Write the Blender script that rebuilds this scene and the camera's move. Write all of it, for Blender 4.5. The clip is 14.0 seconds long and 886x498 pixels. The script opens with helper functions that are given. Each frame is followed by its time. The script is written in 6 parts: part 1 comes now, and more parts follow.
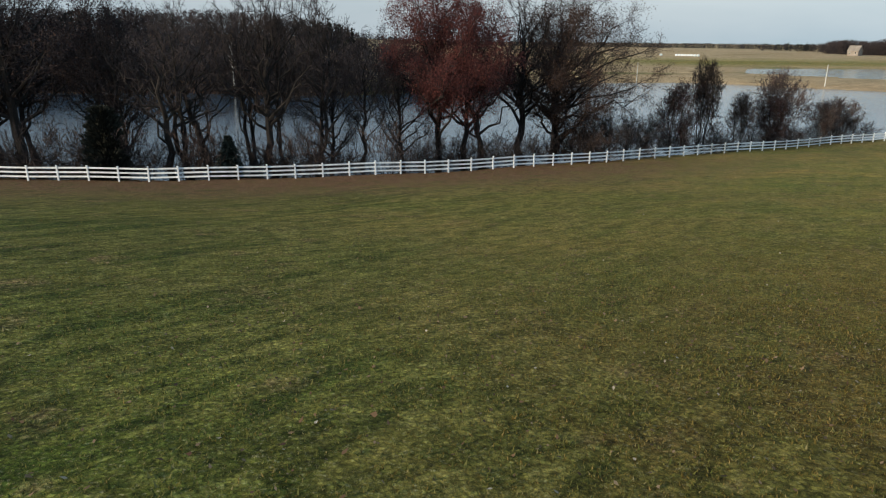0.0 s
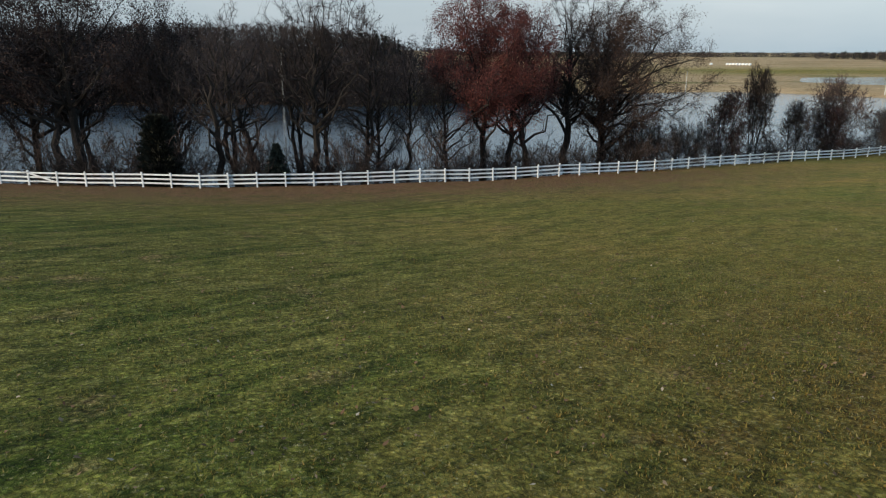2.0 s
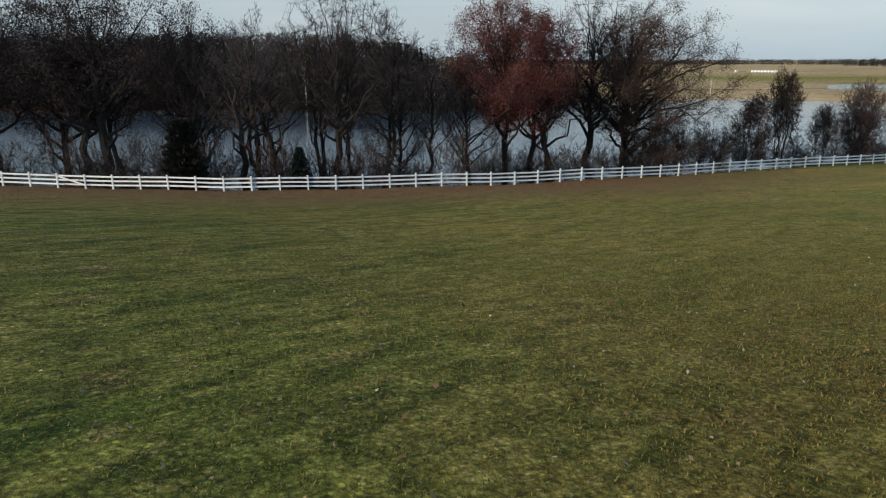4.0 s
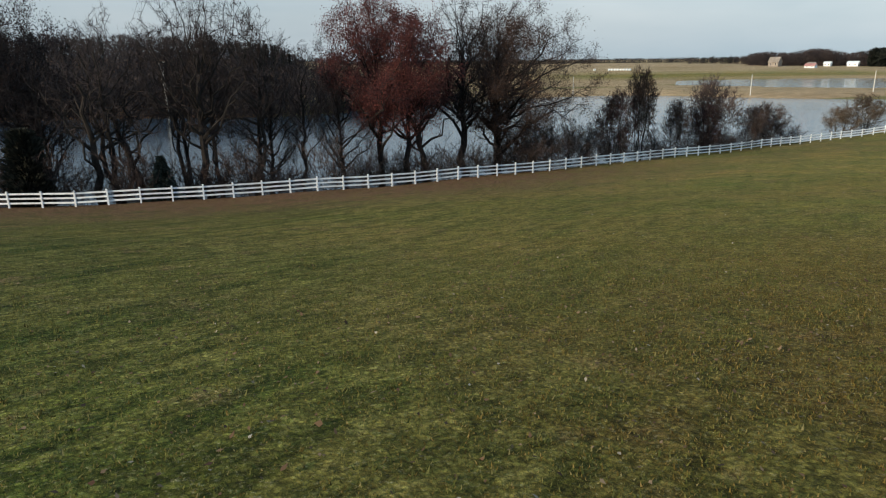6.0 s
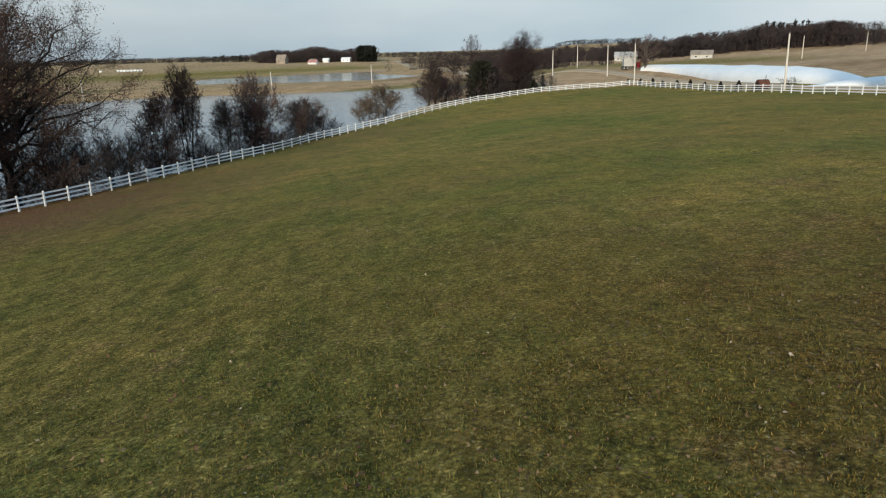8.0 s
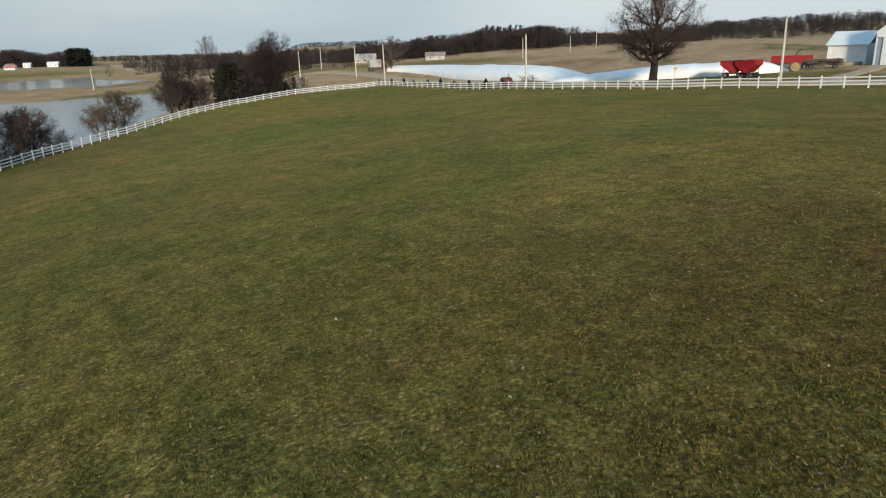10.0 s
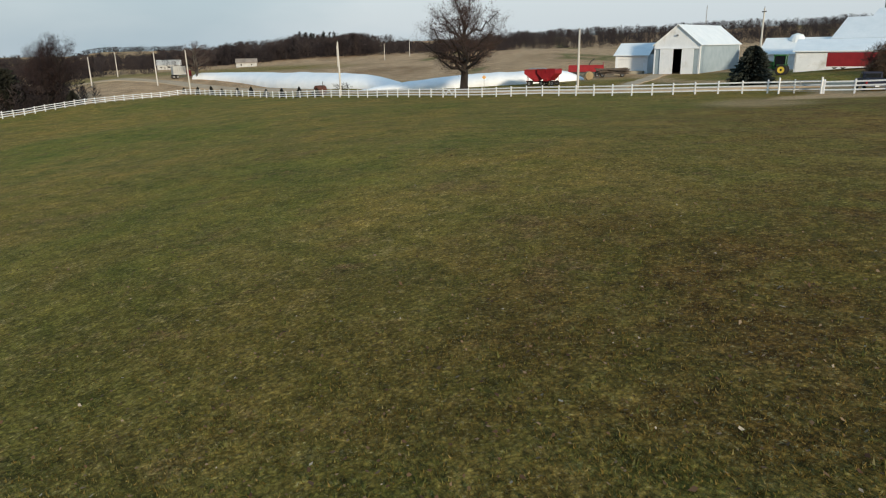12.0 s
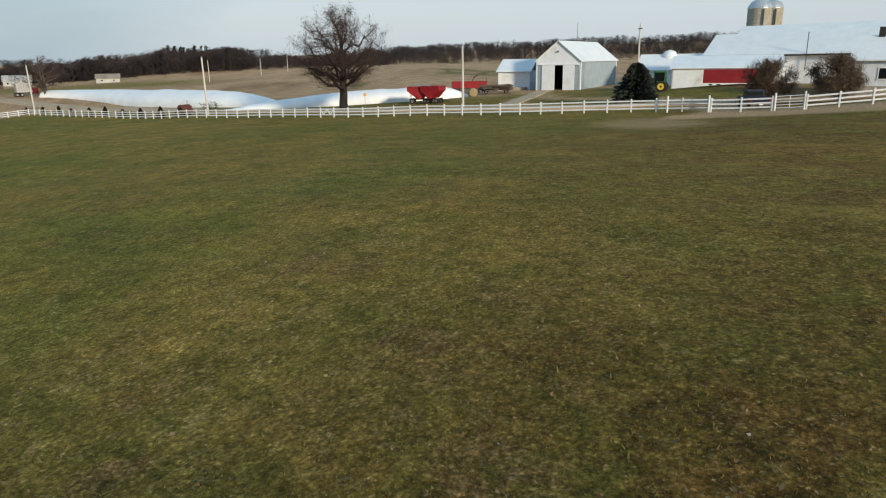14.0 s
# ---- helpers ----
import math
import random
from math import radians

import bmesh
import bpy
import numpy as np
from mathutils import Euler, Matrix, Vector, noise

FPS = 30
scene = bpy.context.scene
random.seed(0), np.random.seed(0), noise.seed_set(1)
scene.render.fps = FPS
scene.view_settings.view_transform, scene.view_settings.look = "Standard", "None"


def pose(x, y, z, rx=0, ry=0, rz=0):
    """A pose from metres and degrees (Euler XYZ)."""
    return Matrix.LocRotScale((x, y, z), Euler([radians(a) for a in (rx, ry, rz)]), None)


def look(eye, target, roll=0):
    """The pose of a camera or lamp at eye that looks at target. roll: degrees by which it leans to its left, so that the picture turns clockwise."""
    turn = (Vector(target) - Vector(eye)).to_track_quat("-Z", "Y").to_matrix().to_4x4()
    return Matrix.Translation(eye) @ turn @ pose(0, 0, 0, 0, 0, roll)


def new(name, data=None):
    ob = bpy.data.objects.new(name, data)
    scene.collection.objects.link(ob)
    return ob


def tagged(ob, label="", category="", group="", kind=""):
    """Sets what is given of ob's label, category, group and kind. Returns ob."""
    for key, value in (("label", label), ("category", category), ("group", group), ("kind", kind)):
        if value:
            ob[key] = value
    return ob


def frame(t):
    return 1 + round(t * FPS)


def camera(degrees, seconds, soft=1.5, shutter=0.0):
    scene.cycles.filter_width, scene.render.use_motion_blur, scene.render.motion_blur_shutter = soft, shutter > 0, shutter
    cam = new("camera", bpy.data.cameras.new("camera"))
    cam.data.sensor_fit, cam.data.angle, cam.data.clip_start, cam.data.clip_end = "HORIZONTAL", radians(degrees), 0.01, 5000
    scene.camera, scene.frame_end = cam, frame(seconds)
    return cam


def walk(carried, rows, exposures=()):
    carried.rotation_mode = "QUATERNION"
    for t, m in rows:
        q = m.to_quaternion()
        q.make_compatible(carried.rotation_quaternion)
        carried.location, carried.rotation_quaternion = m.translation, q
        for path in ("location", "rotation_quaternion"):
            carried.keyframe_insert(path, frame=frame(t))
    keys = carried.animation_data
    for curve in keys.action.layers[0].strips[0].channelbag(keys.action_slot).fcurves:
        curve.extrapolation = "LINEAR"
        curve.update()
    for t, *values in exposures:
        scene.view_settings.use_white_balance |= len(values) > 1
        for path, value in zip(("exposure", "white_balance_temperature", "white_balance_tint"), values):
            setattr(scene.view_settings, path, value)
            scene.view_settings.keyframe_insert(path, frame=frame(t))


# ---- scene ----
cam = camera(66.5, 14.0, soft=1.15, shutter=0.0)
PATH = [
    (0, (0.100, 0.032, 4.112), (0.691, 9.568, 1.159), 0.63),
    (0.5, (0.120, 0.040, 4.106), (0.541, 9.597, 1.194), 0.47),
    (1, (0.121, 0.054, 4.091), (0.371, 9.628, 1.216), 0.34),
    (1.5, (0.117, 0.054, 4.066), (0.215, 9.643, 1.231), 0.21),
    (2, (0.097, 0.065, 3.854), (0.045, 9.663, 1.046), 0.14),
    (2.5, (0.102, 0.071, 3.859), (-0.098, 9.677, 1.086), 0.06),
    (3, (0.079, 0.078, 3.801), (-0.269, 9.689, 1.061), -0.05),
    (3.2, (0.068, 0.074, 3.654), (-0.329, 9.686, 0.922), -0.10),
    (5.3, (0.189, 0.003, 3.335), (0.313, 9.648, 0.697), -0.38),
    (5.5, (0.189, 0.104, 3.339), (0.703, 9.728, 0.670), -0.42),
    (6, (0.142, 0.936, 3.338), (1.520, 10.470, 0.655), -0.65),
    (6.5, (0.178, 2.375, 3.306), (2.443, 11.741, 0.635), -0.89),
    (7, (0.476, 4.165, 3.248), (3.502, 13.316, 0.583), -1.47),
    (7.1, (0.424, 4.629, 3.242), (4.135, 13.514, 0.545), -1.51),
    (7.2, (0.372, 5.092, 3.235), (4.982, 13.536, 0.507), -1.55),
    (7.3, (0.319, 5.556, 3.228), (6.397, 13.002, 0.468), -1.60),
    (7.4, (0.267, 6.019, 3.222), (6.968, 12.897, 0.430), -1.64),
    (7.5, (0.215, 6.483, 3.215), (7.067, 13.197, 0.392), -1.68),
    (7.7, (0.402, 7.411, 3.180), (7.226, 14.158, 0.368), -1.57),
    (9.8, (1.283, 13.612, 2.755), (10.157, 17.207, -0.130), -1.75),
    (10, (1.536, 13.743, 2.755), (10.412, 17.337, -0.123), -1.71),
    (10.3, (1.883, 13.803, 2.754), (11.017, 16.668, -0.136), -1.56),
    (10.5, (2.114, 13.843, 2.754), (11.275, 16.613, -0.145), -1.46),
    (11, (2.597, 13.599, 2.746), (11.831, 16.155, -0.120), -1.49),
    (11.1, (2.648, 13.613, 2.752), (12.085, 15.257, -0.121), -1.44),
    (11.2, (2.699, 13.627, 2.759), (12.173, 15.024, -0.122), -1.38),
    (11.5, (2.852, 13.671, 2.778), (12.354, 14.801, -0.125), -1.22),
    (12, (3.704, 13.666, 2.818), (13.221, 14.826, -0.023), -1.06),
    (12.5, (5.247, 13.722, 2.897), (14.782, 14.919, 0.131), -0.96),
    (13, (7.315, 13.805, 3.049), (16.870, 15.032, 0.366), -0.86),
    (13.5, (9.156, 13.800, 3.145), (18.722, 15.026, 0.500), -0.72),
    (13.6, (9.400, 13.784, 3.136), (19.010, 14.563, 0.484), -0.77),
    (13.7, (9.644, 13.769, 3.127), (19.275, 14.174, 0.468), -0.82),
    (13.8, (9.888, 13.753, 3.119), (19.519, 13.397, 0.452), -0.87),
    (13.9, (10.131, 13.737, 3.110), (19.756, 13.263, 0.436), -0.91),
    (14, (10.375, 13.721, 3.101), (19.998, 13.258, 0.420), -0.96),
]
walk(cam, [(t, look(eye, target, roll)) for t, eye, target, roll in PATH],
     exposures=[(0, 0.1), (6, 0.06), (7, 0.01), (10, -0.12), (14, -0.19)])

# ---- light ----
SUN_EL, SUN_AZ = radians(16), radians(241)  # azimuth clockwise from +y
world = bpy.data.worlds.new("overcast_sky")
scene.world = world
world.use_nodes = True
wn, wl = world.node_tree.nodes, world.node_tree.links
wn.clear()
w_out = wn.new("ShaderNodeOutputWorld")
w_bg = wn.new("ShaderNodeBackground")
w_sky = wn.new("ShaderNodeTexSky")
w_sky.sky_type = "NISHITA"
w_sky.sun_disc = False
w_sky.sun_elevation, w_sky.sun_rotation = SUN_EL, SUN_AZ
w_sky.air_density, w_sky.dust_density, w_sky.ozone_density = 1.2, 3.0, 2.0
w_tex = wn.new("ShaderNodeTexCoord")
w_map = wn.new("ShaderNodeMapping")
w_map.inputs["Scale"].default_value = (1.0, 1.0, 3.5)
w_noise = wn.new("ShaderNodeTexNoise")
w_noise.inputs["Scale"].default_value = 1.6
w_noise.inputs["Detail"].default_value = 5.0
w_ramp = wn.new("ShaderNodeValToRGB")
w_ramp.color_ramp.elements[0].position, w_ramp.color_ramp.elements[0].color = 0.4, (4.9, 6.2, 7.1, 1)
w_ramp.color_ramp.elements[1].position, w_ramp.color_ramp.elements[1].color = 0.64, (6.8, 7.75, 8.4, 1)
w_mix = wn.new("ShaderNodeMix")
w_mix.data_type = "RGBA"
w_mix.inputs["Factor"].default_value = 0.75
w_bg.inputs["Strength"].default_value = 0.1
wl.new(w_tex.outputs["Generated"], w_map.inputs["Vector"])
wl.new(w_map.outputs["Vector"], w_noise.inputs["Vector"])
wl.new(w_noise.outputs["Fac"], w_ramp.inputs["Fac"])
wl.new(w_sky.outputs["Color"], w_mix.inputs["A"])
# bluer and deeper towards the zenith
w_sep = wn.new("ShaderNodeSeparateXYZ")
w_high = wn.new("ShaderNodeValToRGB")
w_high.color_ramp.elements[0].position, w_high.color_ramp.elements[0].color = 0.06, (1, 1, 1, 1)
w_high.color_ramp.elements[1].position, w_high.color_ramp.elements[1].color = 0.42, (0.6, 0.86, 1.08, 1)
w_mul = wn.new("ShaderNodeMix")
w_mul.data_type, w_mul.blend_type = "RGBA", "MULTIPLY"
w_mul.inputs["Factor"].default_value = 1.0
wl.new(w_tex.outputs["Generated"], w_sep.inputs["Vector"])
wl.new(w_sep.outputs["Z"], w_high.inputs["Fac"])
wl.new(w_ramp.outputs["Color"], w_mul.inputs["A"])
wl.new(w_high.outputs["Color"], w_mul.inputs["B"])
# the cloud is thinner and whiter to the east
w_east = wn.new("ShaderNodeValToRGB")
w_east.color_ramp.elements[0].position, w_east.color_ramp.elements[0].color = 0.1, (0.93, 0.93, 0.93, 1)
w_east.color_ramp.elements[1].position, w_east.color_ramp.elements[1].color = 0.95, (1.27, 1.25, 1.23, 1)
w_pale = wn.new("ShaderNodeMix")
w_pale.data_type, w_pale.blend_type = "RGBA", "MULTIPLY"
w_pale.inputs["Factor"].default_value = 1.0
wl.new(w_sep.outputs["X"], w_east.inputs["Fac"])
wl.new(w_mul.outputs["Result"], w_pale.inputs["A"])
wl.new(w_east.outputs["Color"], w_pale.inputs["B"])
wl.new(w_pale.outputs["Result"], w_mix.inputs["B"])
wl.new(w_mix.outputs["Result"], w_bg.inputs["Color"])
wl.new(w_bg.outputs["Background"], w_out.inputs["Surface"])

sun_data = bpy.data.lights.new("sun", "SUN")
sun_data.energy, sun_data.angle, sun_data.color = 4.3, radians(5), (1.0, 0.86, 0.64)
sun = new("sun", sun_data)
sun.matrix_world = look((0, 0, 60), (-math.sin(SUN_AZ) * math.cos(SUN_EL), -math.cos(SUN_AZ) * math.cos(SUN_EL), 60 - math.sin(SUN_EL)))

# ---- materials ----
def node_mat(name, rough=0.8, metal=0.0, spec=0.3):
    m = bpy.data.materials.new(name)
    m.use_nodes = True
    n, l = m.node_tree.nodes, m.node_tree.links
    b = n["Principled BSDF"]
    b.inputs["Roughness"].default_value, b.inputs["Metallic"].default_value = rough, metal
    b.inputs["Specular IOR Level"].default_value = spec
    return m, n, l, b


def noise_node(n, l, scale, detail=4.0, vec=None, rough=0.6, stretch=None):
    t = n.new("ShaderNodeTexNoise")
    t.inputs["Scale"].default_value, t.inputs["Detail"].default_value = scale, detail
    t.inputs["Roughness"].default_value = rough
    if vec is None:
        vec = n.new("ShaderNodeTexCoord").outputs["Object"]
    if stretch:
        mp = n.new("ShaderNodeMapping")
        mp.inputs["Scale"].default_value = stretch
        l.new(vec, mp.inputs["Vector"])
        vec = mp.outputs["Vector"]
    l.new(vec, t.inputs["Vector"])
    return t.outputs["Fac"]


def ramp_node(n, l, fac, stops):
    r = n.new("ShaderNodeValToRGB")
    e = r.color_ramp.elements
    while len(e) < len(stops):
        e.new(0.5)
    for k, (p, c) in enumerate(stops):
        e[k].position, e[k].color = p, (*c, 1)
    l.new(fac, r.inputs["Fac"])
    return r.outputs["Color"]


def mix_node(n, l, fac, a, b, mode="MIX"):
    m = n.new("ShaderNodeMix")
    m.data_type, m.blend_type = "RGBA", mode
    for key, v in (("Factor", fac), ("A", a), ("B", b)):
        if isinstance(v, (int, float)):
            m.inputs[key].default_value = v
        elif isinstance(v, tuple):
            m.inputs[key].default_value = (*v, 1)
        else:
            l.new(v, m.inputs[key])
    return m.outputs["Result"]


def bump_node(n, l, b, height, strength, distance):
    u = n.new("ShaderNodeBump")
    u.inputs["Strength"].default_value, u.inputs["Distance"].default_value = strength, distance
    l.new(height, u.inputs["Height"])
    l.new(u.outputs["Normal"], b.inputs["Normal"])


def surface(name, dark, light, scale=3.0, rough=0.8, metal=0.0, spec=0.3, bump=0.3, fine=None, depth=0.02, stretch=None, vary=0.0, stain=None, grit=1.0):
    """A two-scale surface: broad patches between dark and light, fine grain, relief, and a shift from piece to piece."""
    m, n, l, b = node_mat(name, rough, metal, spec)
    broad = noise_node(n, l, scale, 5.0, stretch=stretch)
    grain = noise_node(n, l, fine or scale * 9, 3.0, stretch=stretch)
    col = ramp_node(n, l, broad, [(0.3, dark), (0.7, light)])
    g = ramp_node(n, l, grain, [(0.3, (1 - 0.2 * grit,) * 3), (0.7, (1 + 0.12 * grit,) * 3)])
    col = mix_node(n, l, 1.0, col, g, "MULTIPLY")
    if stain:
        s = noise_node(n, l, scale * 0.6, 5.0, rough=0.6)
        k = ramp_node(n, l, s, [(0.55, (0, 0, 0)), (0.72, (1, 1, 1))])
        col = mix_node(n, l, k, col, stain)
    if vary:
        info = n.new("ShaderNodeObjectInfo")
        v = ramp_node(n, l, info.outputs["Random"], [(0.0, (1 - vary,) * 3), (1.0, (1 + vary,) * 3)])
        col = mix_node(n, l, 1.0, col, v, "MULTIPLY")
    l.new(col, b.inputs["Base Color"])
    if bump:
        bump_node(n, l, b, grain, bump, depth)
    return m


def downy(n, l, b, share):
    """Shade fine sprays as one soft mass: lean each normal towards the sky by that share."""
    geo = n.new("ShaderNodeNewGeometry")
    lean_ = n.new("ShaderNodeMix")
    lean_.data_type = "VECTOR"
    lean_.inputs["Factor"].default_value = share
    l.new(geo.outputs["Normal"], lean_.inputs["A"])
    lean_.inputs["B"].default_value = (0, 0, 1)
    l.new(lean_.outputs["Result"], b.inputs["Normal"])


def far_woods_mat(name, dark, light, scale=0.11):
    """Bare crowns that differ from tree to tree, not from twig to twig."""
    m, n, l, b = node_mat(name, 0.95, 0.0, 0.05)
    col = ramp_node(n, l, noise_node(n, l, scale, 4.0, rough=0.65), [(0.32, dark), (0.68, light)])
    l.new(col, b.inputs["Base Color"])
    downy(n, l, b, 0.6)
    return m


def island_mat(name, stops, rough=0.85, spec=0.2, down=0.0):
    """Colour varied piece by piece over a joined mesh."""
    m, n, l, b = node_mat(name, rough, 0.0, spec)
    if down:
        downy(n, l, b, down)
    geo = n.new("ShaderNodeNewGeometry")
    l.new(ramp_node(n, l, geo.outputs["Random Per Island"], stops), b.inputs["Base Color"])
    return m


M = {}
M["white_rail"] = surface("white_vinyl", (0.72, 0.74, 0.77), (0.82, 0.83, 0.85), 1.5, 0.45, bump=0.05, vary=0.05, stain=(0.55, 0.56, 0.52))
M["bark"] = surface("dark_bark", (0.012, 0.010, 0.009), (0.034, 0.028, 0.025), 2.0, 0.95, bump=0.8, fine=14, depth=0.05, stretch=(1, 1, 0.25), vary=0.25)
M["bark_grey"] = surface("grey_bark", (0.05, 0.045, 0.04), (0.13, 0.12, 0.1), 2.0, 0.95, bump=0.8, fine=14, depth=0.05, stretch=(1, 1, 0.25), vary=0.2)
M["birch"] = surface("birch_bark", (0.5, 0.5, 0.47), (0.75, 0.74, 0.7), 3.0, 0.8, stain=(0.06, 0.05, 0.05))
M["twig"] = surface("dark_twigs", (0.026, 0.019, 0.019), (0.062, 0.047, 0.045), 0.5, 0.95, bump=0, vary=0.3)
M["twig_brown"] = surface("brown_twigs", (0.044, 0.029, 0.026), (0.095, 0.064, 0.054), 0.5, 0.95, bump=0, vary=0.25)
M["twig_tan"] = surface("tan_twigs", (0.07, 0.05, 0.035), (0.14, 0.1, 0.07), 0.5, 0.95, bump=0, vary=0.2)
M["far_twig"] = far_woods_mat("far_bare_woods", (0.036, 0.029, 0.031), (0.088, 0.07, 0.066))
M["far_brown"] = far_woods_mat("far_brown_woods", (0.045, 0.034, 0.033), (0.1, 0.074, 0.066))
M["far_dark"] = far_woods_mat("far_dark_woods", (0.027, 0.022, 0.024), (0.056, 0.046, 0.046))
M["far_pine"] = far_woods_mat("far_conifers", (0.012, 0.014, 0.012), (0.026, 0.029, 0.023))
M["leaf_red"] = island_mat("red_oak_leaves", [(0.0, (0.05, 0.015, 0.014)), (0.5, (0.09, 0.026, 0.022)), (1.0, (0.15, 0.047, 0.037))], down=0.5)
M["leaf_wine"] = island_mat("wine_red_leaves", [(0.0, (0.025, 0.01, 0.011)), (0.6, (0.055, 0.02, 0.021)), (1.0, (0.1, 0.04, 0.036))], down=0.3)
M["leaf_rust"] = island_mat("dry_oak_leaves", [(0.0, (0.022, 0.013, 0.01)), (0.6, (0.05, 0.027, 0.019)), (1.0, (0.095, 0.052, 0.034))], down=0.3)
M["leaf_brown"] = island_mat("withered_leaves", [(0.0, (0.03, 0.016, 0.011)), (0.6, (0.075, 0.036, 0.022)), (1.0, (0.14, 0.07, 0.04))])
M["leaf_dark"] = island_mat("dark_withered_leaves", [(0.0, (0.012, 0.007, 0.007)), (0.7, (0.026, 0.014, 0.013)), (1.0, (0.046, 0.025, 0.021))], down=0.3)
M["needle"] = island_mat("spruce_needles", [(0.0, (0.014, 0.018, 0.014)), (0.6, (0.032, 0.039, 0.031)), (1.0, (0.062, 0.07, 0.058))], down=0.3)
M["cedar"] = island_mat("cedar_sprays", [(0.0, (0.012, 0.013, 0.011)), (0.7, (0.022, 0.024, 0.018)), (1.0, (0.04, 0.04, 0.03))])
M["wood_pole"] = surface("weathered_pole", (0.44, 0.42, 0.39), (0.64, 0.62, 0.58), 1.0, 0.85, bump=0.3, stretch=(1, 1, 0.1), vary=0.12)
M["white_metal"] = surface("white_painted_metal", (0.74, 0.78, 0.83), (0.83, 0.86, 0.9), 0.6, 0.5, bump=0.05, stain=(0.6, 0.6, 0.58), grit=0.2)
M["white_roof"] = surface("pale_metal_roof", (0.7, 0.75, 0.78), (0.8, 0.83, 0.85), 0.5, 0.4, spec=0.5, bump=0.04, stain=(0.68, 0.71, 0.73), grit=0.2)
M["blue_metal"] = surface("blue_grey_siding", (0.27, 0.34, 0.39), (0.35, 0.42, 0.47), 0.6, 0.5, bump=0.05, grit=0.2)
M["trim_white"] = surface("white_trim", (0.74, 0.75, 0.76), (0.82, 0.83, 0.83), 1.0, 0.5, bump=0.05, grit=0.2)
M["dark_inside"] = surface("interior_shade", (0.008, 0.008, 0.009), (0.018, 0.017, 0.017), 1.0, 0.9, bump=0)
M["white_wash"] = surface("whitewashed_wall", (0.64, 0.68, 0.72), (0.76, 0.79, 0.83), 0.7, 0.85, bump=0.3, stain=(0.5, 0.5, 0.48), grit=0.2)
M["red_paint"] = surface("red_paint", (0.19, 0.012, 0.016), (0.26, 0.018, 0.022), 0.8, 0.5, bump=0.05, stain=(0.2, 0.03, 0.03), grit=0.2)
M["red_machine"] = surface("faded_red_machine", (0.22, 0.011, 0.017), (0.32, 0.02, 0.027), 1.2, 0.45, bump=0.05, stain=(0.16, 0.03, 0.025))
M["green_machine"] = surface("green_machine", (0.02, 0.1, 0.03), (0.035, 0.15, 0.04), 1.2, 0.4, bump=0.05)
M["yellow"] = surface("yellow_paint", (0.6, 0.42, 0.05), (0.75, 0.55, 0.08), 1.2, 0.45, bump=0.05)
M["rubber"] = surface("tyre_rubber", (0.015, 0.015, 0.016), (0.035, 0.034, 0.033), 4.0, 0.85)
M["steel"] = surface("grey_steel", (0.22, 0.22, 0.23), (0.36, 0.36, 0.37), 2.0, 0.45, metal=0.7, bump=0.1)
M["dark_steel"] = surface("dark_steel", (0.03, 0.03, 0.03), (0.07, 0.065, 0.06), 2.0, 0.6, metal=0.3, bump=0.1)
M["plastic_white"] = surface("white_plastic_sheet", (0.8, 0.83, 0.86), (0.9, 0.91, 0.92), 0.25, 0.45, spec=0.3, bump=0.4, fine=1.6, depth=0.06, grit=0.2)
M["concrete"] = surface("silo_staves", (0.3, 0.27, 0.21), (0.42, 0.38, 0.3), 1.0, 0.9, bump=0.3, stain=(0.24, 0.2, 0.15))
M["dome"] = surface("galvanised_dome", (0.45, 0.48, 0.5), (0.62, 0.65, 0.67), 1.0, 0.3, metal=0.6, bump=0.05)
M["truck_blue"] = surface("dark_blue_paint", (0.008, 0.011, 0.028), (0.016, 0.02, 0.045), 1.0, 0.45, spec=0.25, bump=0)
M["chrome"] = surface("chrome_bumper", (0.5, 0.5, 0.52), (0.65, 0.65, 0.67), 2.0, 0.2, metal=1.0, bump=0)
M["lamp_red"] = surface("red_tail_lamp", (0.3, 0.01, 0.01), (0.4, 0.02, 0.02), 2.0, 0.3, bump=0)
M["sign_yellow"] = surface("yellow_sign", (0.65, 0.3, 0.03), (0.75, 0.38, 0.05), 2.0, 0.5, bump=0)
M["straw"] = surface("straw_bale", (0.22, 0.16, 0.09), (0.38, 0.29, 0.17), 2.5, 0.95, bump=0.7, fine=25, depth=0.03)
M["plank"] = surface("old_planks", (0.06, 0.048, 0.04), (0.14, 0.11, 0.09), 1.5, 0.9, bump=0.4, stretch=(1, 0.15, 1), vary=0.3)
M["gravel"] = surface("pale_gravel", (0.38, 0.29, 0.2), (0.54, 0.43, 0.31), 0.4, 1.0, spec=0.05, bump=0.12, fine=9, depth=0.03)
M["barn_roof_pink"] = surface("faded_red_roof", (0.35, 0.16, 0.15), (0.48, 0.25, 0.23), 0.3, 0.7, bump=0)
M["rust"] = surface("rusty_iron", (0.07, 0.03, 0.02), (0.15, 0.06, 0.04), 1.5, 0.85, bump=0.2)
M["barn_pale"] = surface("pale_weathered_paint", (0.36, 0.37, 0.37), (0.5, 0.51, 0.51), 0.3, 0.8, bump=0)
M["barn_grey"] = surface("weathered_boards", (0.2, 0.17, 0.14), (0.34, 0.29, 0.25), 0.3, 0.85, bump=0)

glass_m, gn, gl, gb = node_mat("dark_glass", 0.08, 0.0, 0.6)
gb.inputs["Base Color"].default_value = (0.012, 0.014, 0.017, 1)
M["glass"] = glass_m

